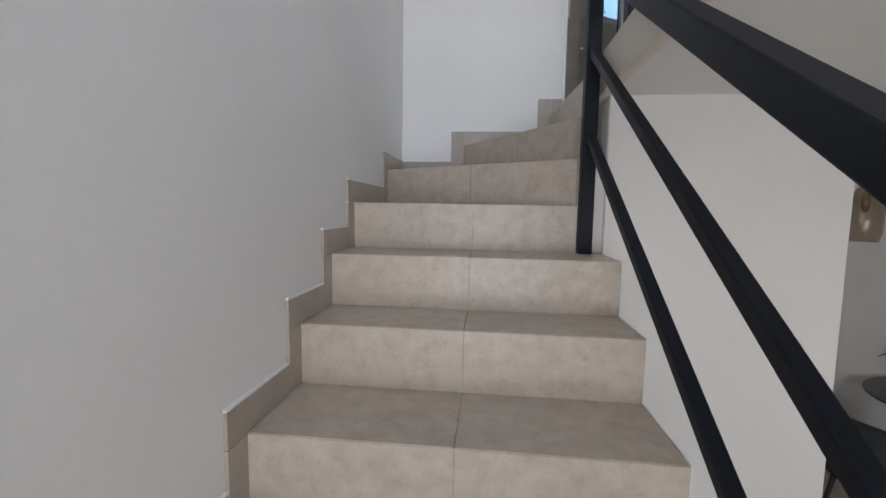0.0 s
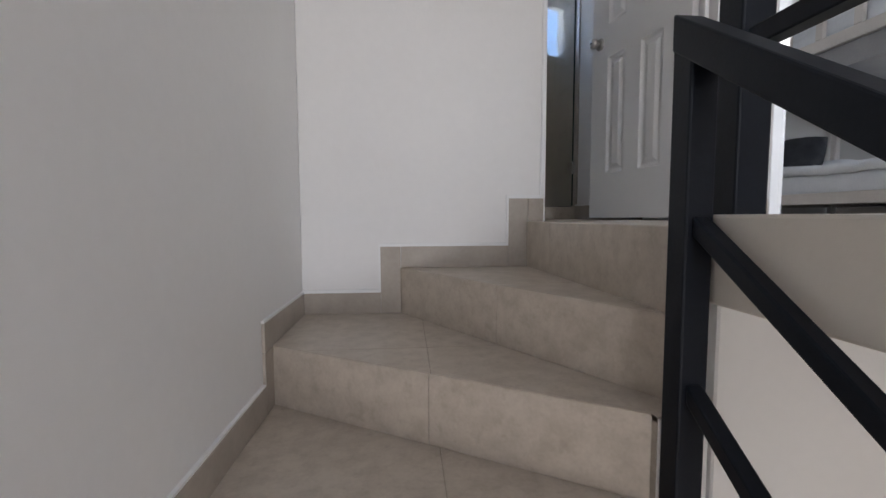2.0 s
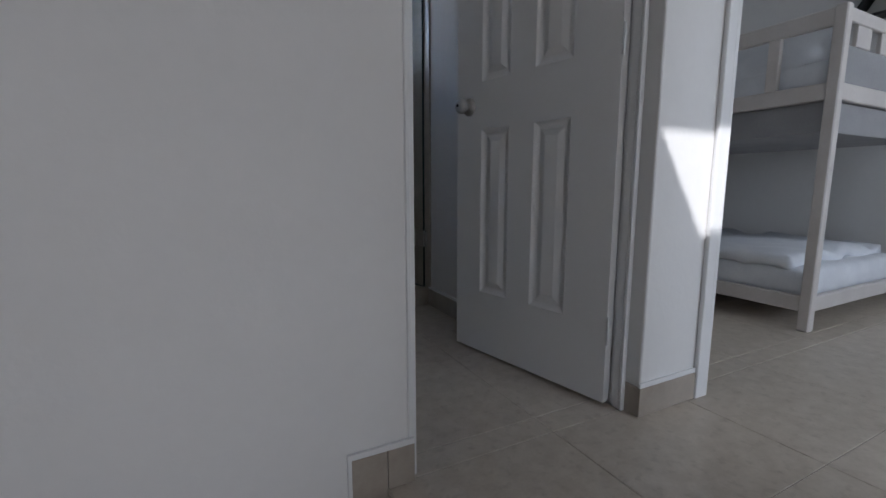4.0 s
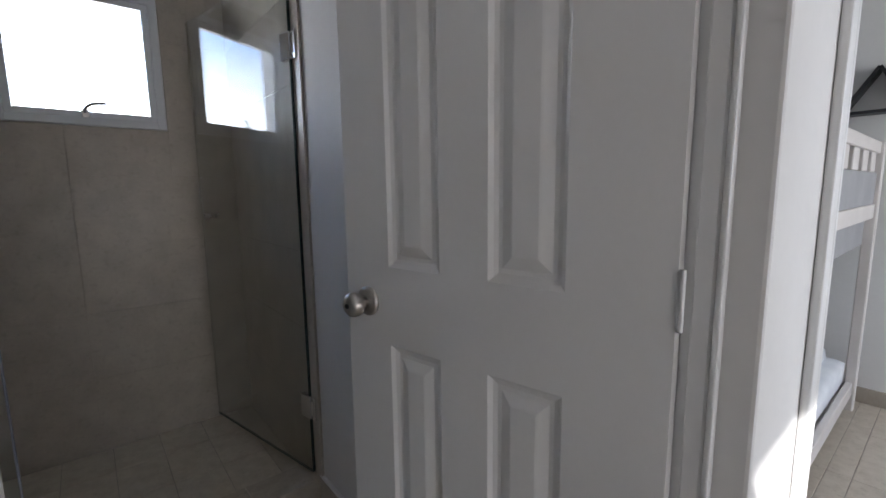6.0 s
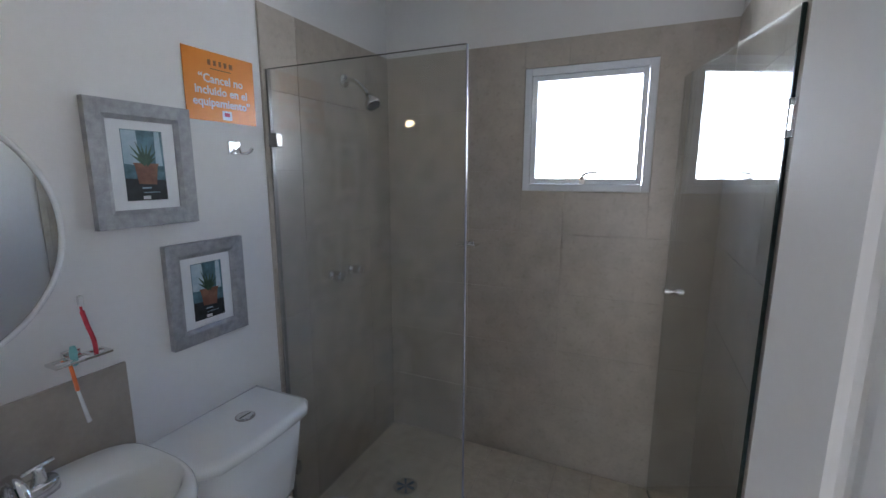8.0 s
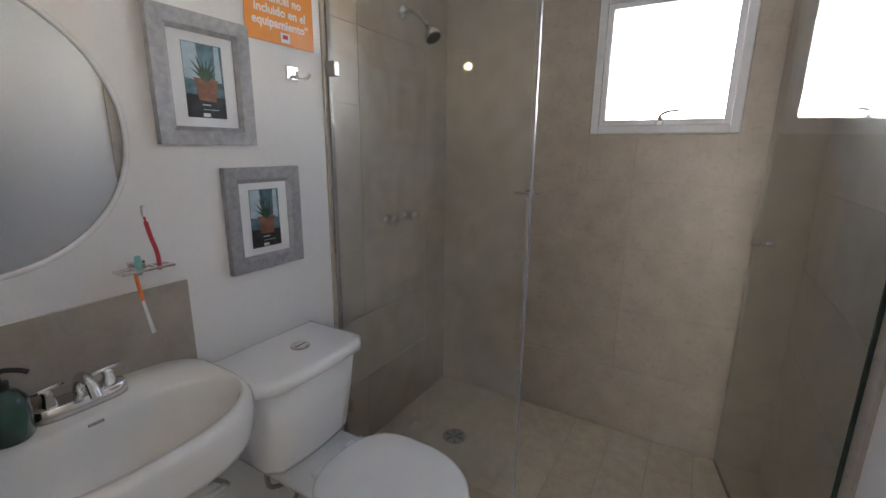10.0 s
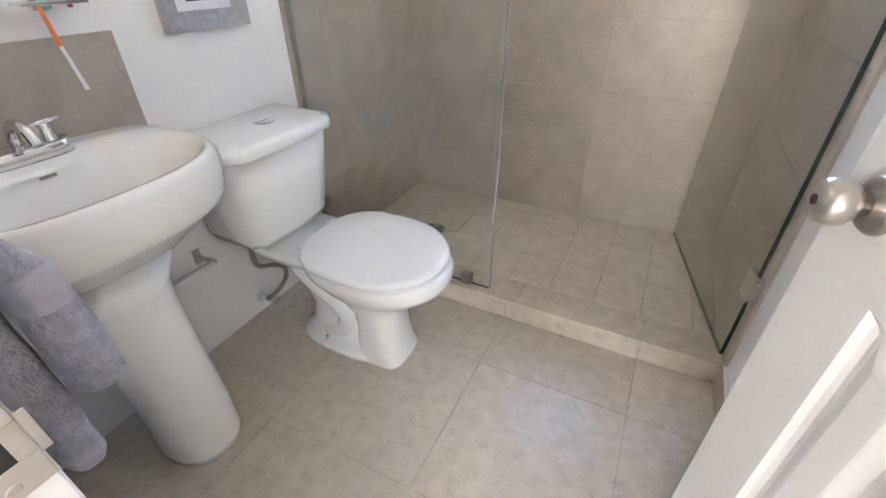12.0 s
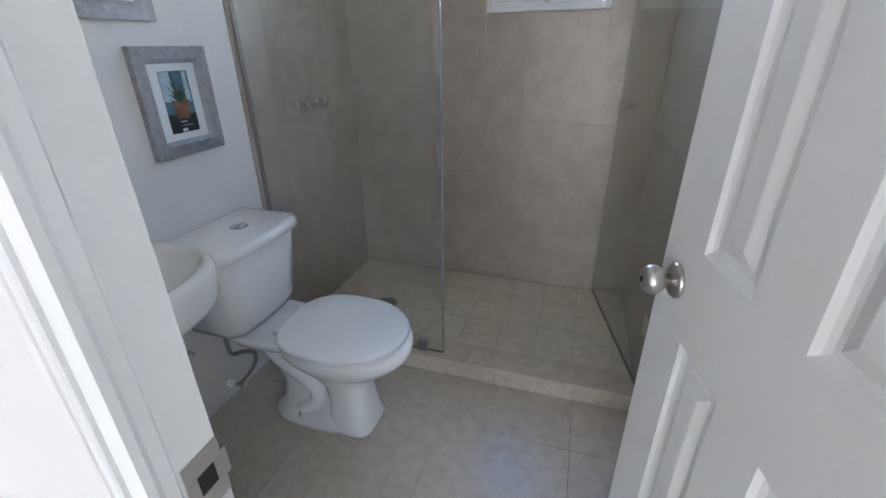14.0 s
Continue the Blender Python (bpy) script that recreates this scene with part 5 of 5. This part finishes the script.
def pillow(w, h, t):
    b = bmesh.new()
    n = 14
    top, low = {}, {}
    for i in range(n + 1):
        for j in range(n + 1):
            u, v = 2 * i / n - 1, 2 * j / n - 1
            k = (max(0.0, 1 - u ** 4) * max(0.0, 1 - v ** 4)) ** 0.5
            x, y = u * w / 2 * (1 - 0.06 * v * v), v * h / 2 * (1 - 0.06 * u * u)
            d = t / 2 * k + 0.006 * noise.noise(Vector((u * 4, v * 4, w)))
            edge = i in (0, n) or j in (0, n)
            top[i, j] = b.verts.new((x, y, 0 if edge else d))
            low[i, j] = top[i, j] if edge else b.verts.new((x, y, -d))
    for i in range(n):
        for j in range(n):
            b.faces.new((top[i, j], top[i + 1, j], top[i + 1, j + 1], top[i, j + 1]))
            b.faces.new((low[i, j], low[i, j + 1], low[i + 1, j + 1], low[i + 1, j]))
    return b


BED_AT, BED_TURN = (2.87, 1.30, 0.0), 0.0
bunk_bed()


def triangle_shelf(y, z, s):
    t = thing("triangle_shelf", (4.12, y, z), "black triangular wooden wall shelf", "wall shelf", "triangle shelves")
    pts = [Vector((0, -s / 2, 0)), Vector((0, s / 2, 0)), Vector((0, 0, s * 0.82))]
    for i in range(3):
        a, c = pts[i], pts[(i + 1) % 3]
        part("board", beam(a + Vector((-0.05, 0, 0)), c + Vector((-0.05, 0, 0)), 0.1, 0.016, 0.001) if i else box(-0.1, 0.0, -s / 2, s / 2, -0.008, 0.008), BLACK, t)


triangle_shelf(1.62, 1.62, 0.26)
triangle_shelf(1.36, 1.52, 0.26)


# ---- lower storey ----
def dining_corner():
    tx, ty, tz = 4.02, 1.98, LOW + 0.76
    t = thing("round_table", (tx, ty, LOW), "round black glass dining table on a dark pedestal", "table")
    part("tabletop", lathe([(0.55, 0.745), (0.555, 0.75), (0.555, 0.757), (0.55, 0.76)], 64), DARKGL, t, smooth=False)
    part("column", lathe([(0.05, 0.02), (0.05, 0.744)], 24), BLACK, t)
    part("foot", lathe([(0.28, 0.0), (0.28, 0.012), (0.06, 0.03)], 40), BLACK, t)
    y = thing("tray", (tx - 0.02, ty + 0.12, tz), "oval white serving tray on the dark table", "tray")
    part("dish", loft([oval(0, 0, 0.20, 0.11, 0.0, 36), oval(0, 0, 0.235, 0.135, 0.016, 36), oval(0, 0, 0.235, 0.135, 0.02, 36), oval(0, 0, 0.20, 0.11, 0.008, 36)]), WHITEP, y, smooth=True)
    v = thing("glass_vase", (tx - 0.14, ty + 0.17, tz + 0.009), "small round glass vase with green palm leaves", "vase")
    part("bowl", lathe([(0.04, 0.0), (0.07, 0.03), (0.078, 0.07), (0.06, 0.115), (0.045, 0.13)], 28), PANE, v, smooth=True)
    rnd = random.Random(4)
    for k in range(11):
        a = 2 * math.pi * k / 11 + rnd.uniform(-0.2, 0.2)
        ln, up = rnd.uniform(0.22, 0.34), rnd.uniform(0.10, 0.26)
        b = bmesh.new()
        spine = [Vector((math.cos(a) * ln * s, math.sin(a) * ln * s, 0.08 + up * math.sin(s * 2.2))) for s in (0, 0.25, 0.5, 0.75, 1.0)]
        side = Vector((-math.sin(a), math.cos(a), 0))
        rows = []
        for s, p in enumerate(spine):
            wd = 0.017 * (1 - abs(s / 4 - 0.45) * 1.5) + 0.002
            rows.append([b.verts.new(p - side * wd), b.verts.new(p + Vector((0, 0, 0.003))), b.verts.new(p + side * wd)])
        for a_, c_ in zip(rows, rows[1:]):
            for i in range(2):
                b.faces.new((a_[i], a_[i + 1], c_[i + 1], c_[i]))
        part("leaf", b, LEAF, v, "narrow green palm leaf")
    w = thing("bottle", (tx + 0.02, ty + 0.06, tz + 0.009), "dark glass bottle with a white label on the tray", "bottle")
    part("body", lathe([(0.03, 0), (0.035, 0.004), (0.035, 0.15), (0.012, 0.19), (0.012, 0.235), (0.014, 0.24)], 24), DARKGL, w, smooth=True)
    part("paper_label", lathe([(0.0356, 0.05), (0.0358, 0.051), (0.0358, 0.115), (0.0356, 0.116)], 24), WHITEP, w)
    for i, (dx, dy) in enumerate(((0.26, -0.20), (-0.22, -0.28))):
        g = thing("place_plate", (tx + dx, ty + dy, tz), "dark round plate with a thin rim on the table", "plate", "plates on the table")
        part("plate", lathe([(0.07, 0), (0.13, 0.012), (0.132, 0.014), (0.07, 0.004)], 40), BLACK, g, smooth=True)
    m = thing("octagonal_mirror", (4.82, 2.6, -1.17), "octagonal wall mirror with a dark bronze frame", "mirror")
    pts = [(0.68 * math.cos(math.pi / 8 + k * math.pi / 4), 0.0, 0.68 * math.sin(math.pi / 8 + k * math.pi / 4)) for k in range(8)]
    part("mirror_glass", loft([[(x_, -0.004, z_) for x_, _, z_ in pts], [(x_, -0.012, z_) for x_, _, z_ in pts]]), MIRROR, m)
    fb = bmesh.new()
    for i in range(8):
        a, c = Vector(pts[i]), Vector(pts[(i + 1) % 8])
        add_rod(fb, a + Vector((0, -0.012, 0)), c + Vector((0, -0.012, 0)), 0.018, n=8)
    part("frame", fb, BRONZE, m)
    lamp = thing("pendant_lamp", (3.14, 1.9, -SLAB), "clear glass pendant lamp over the dining table", "pendant lamp")
    part("cord", rod((0, 0, -0.20), (0, 0, -0.02), 0.003), BLACK, lamp)
    part("canopy", lathe([(0.05, -0.02), (0.05, 0.0)], 24), BLACK, lamp)
    part("shade", lathe([(0.02, -0.20), (0.06, -0.24), (0.105, -0.36), (0.10, -0.54), (0.085, -0.60)], 28), SMOKE, lamp, smooth=True)
    part("bulb", lathe([(0.012, -0.24), (0.026, -0.32), (0.026, -0.36), (0.01, -0.40)], 20), SMOKE, lamp, smooth=True)


def tub_chair(x, y, rz):
    t = thing("dining_chair", (x, y, LOW), "dark grey upholstered tub chair beside the round table", "chair", rz=rz)
    part("seat", loft([oval(0, 0, 0.235, 0.235, 0.36, 36, 2.6), oval(0, 0, 0.25, 0.25, 0.38, 36, 2.6), oval(0, 0, 0.25, 0.25, 0.45, 36, 2.6), oval(0, 0, 0.225, 0.225, 0.475, 36, 2.6)]), CHAIRF, t, smooth=True)
    rings, n = [], 24
    for i in range(n + 1):
        a = radians(75 + 210 * i / n)
        c, s = math.cos(a), math.sin(a)
        top = 0.80 - 0.16 * abs(2 * i / n - 1) ** 2.2
        ring = []
        for r, z in ((0.255, 0.36), (0.300, 0.36), (0.312, top - 0.03), (0.298, top), (0.272, top), (0.258, top - 0.03)):
            ring.append((c * r, s * r, z))
        rings.append(ring)
    part("backrest", loft(rings), CHAIRF, t, smooth=True)
    for lx, ly in ((-0.17, -0.17), (-0.17, 0.17), (0.17, -0.17), (0.17, 0.17)):
        part("leg", rod((lx, ly, 0.365), (lx * 1.25, ly * 1.25, 0.0), 0.018, 0.011), BLACK, t, smooth=True)


tub_chair(3.20, 1.62, 25)

dining_corner()
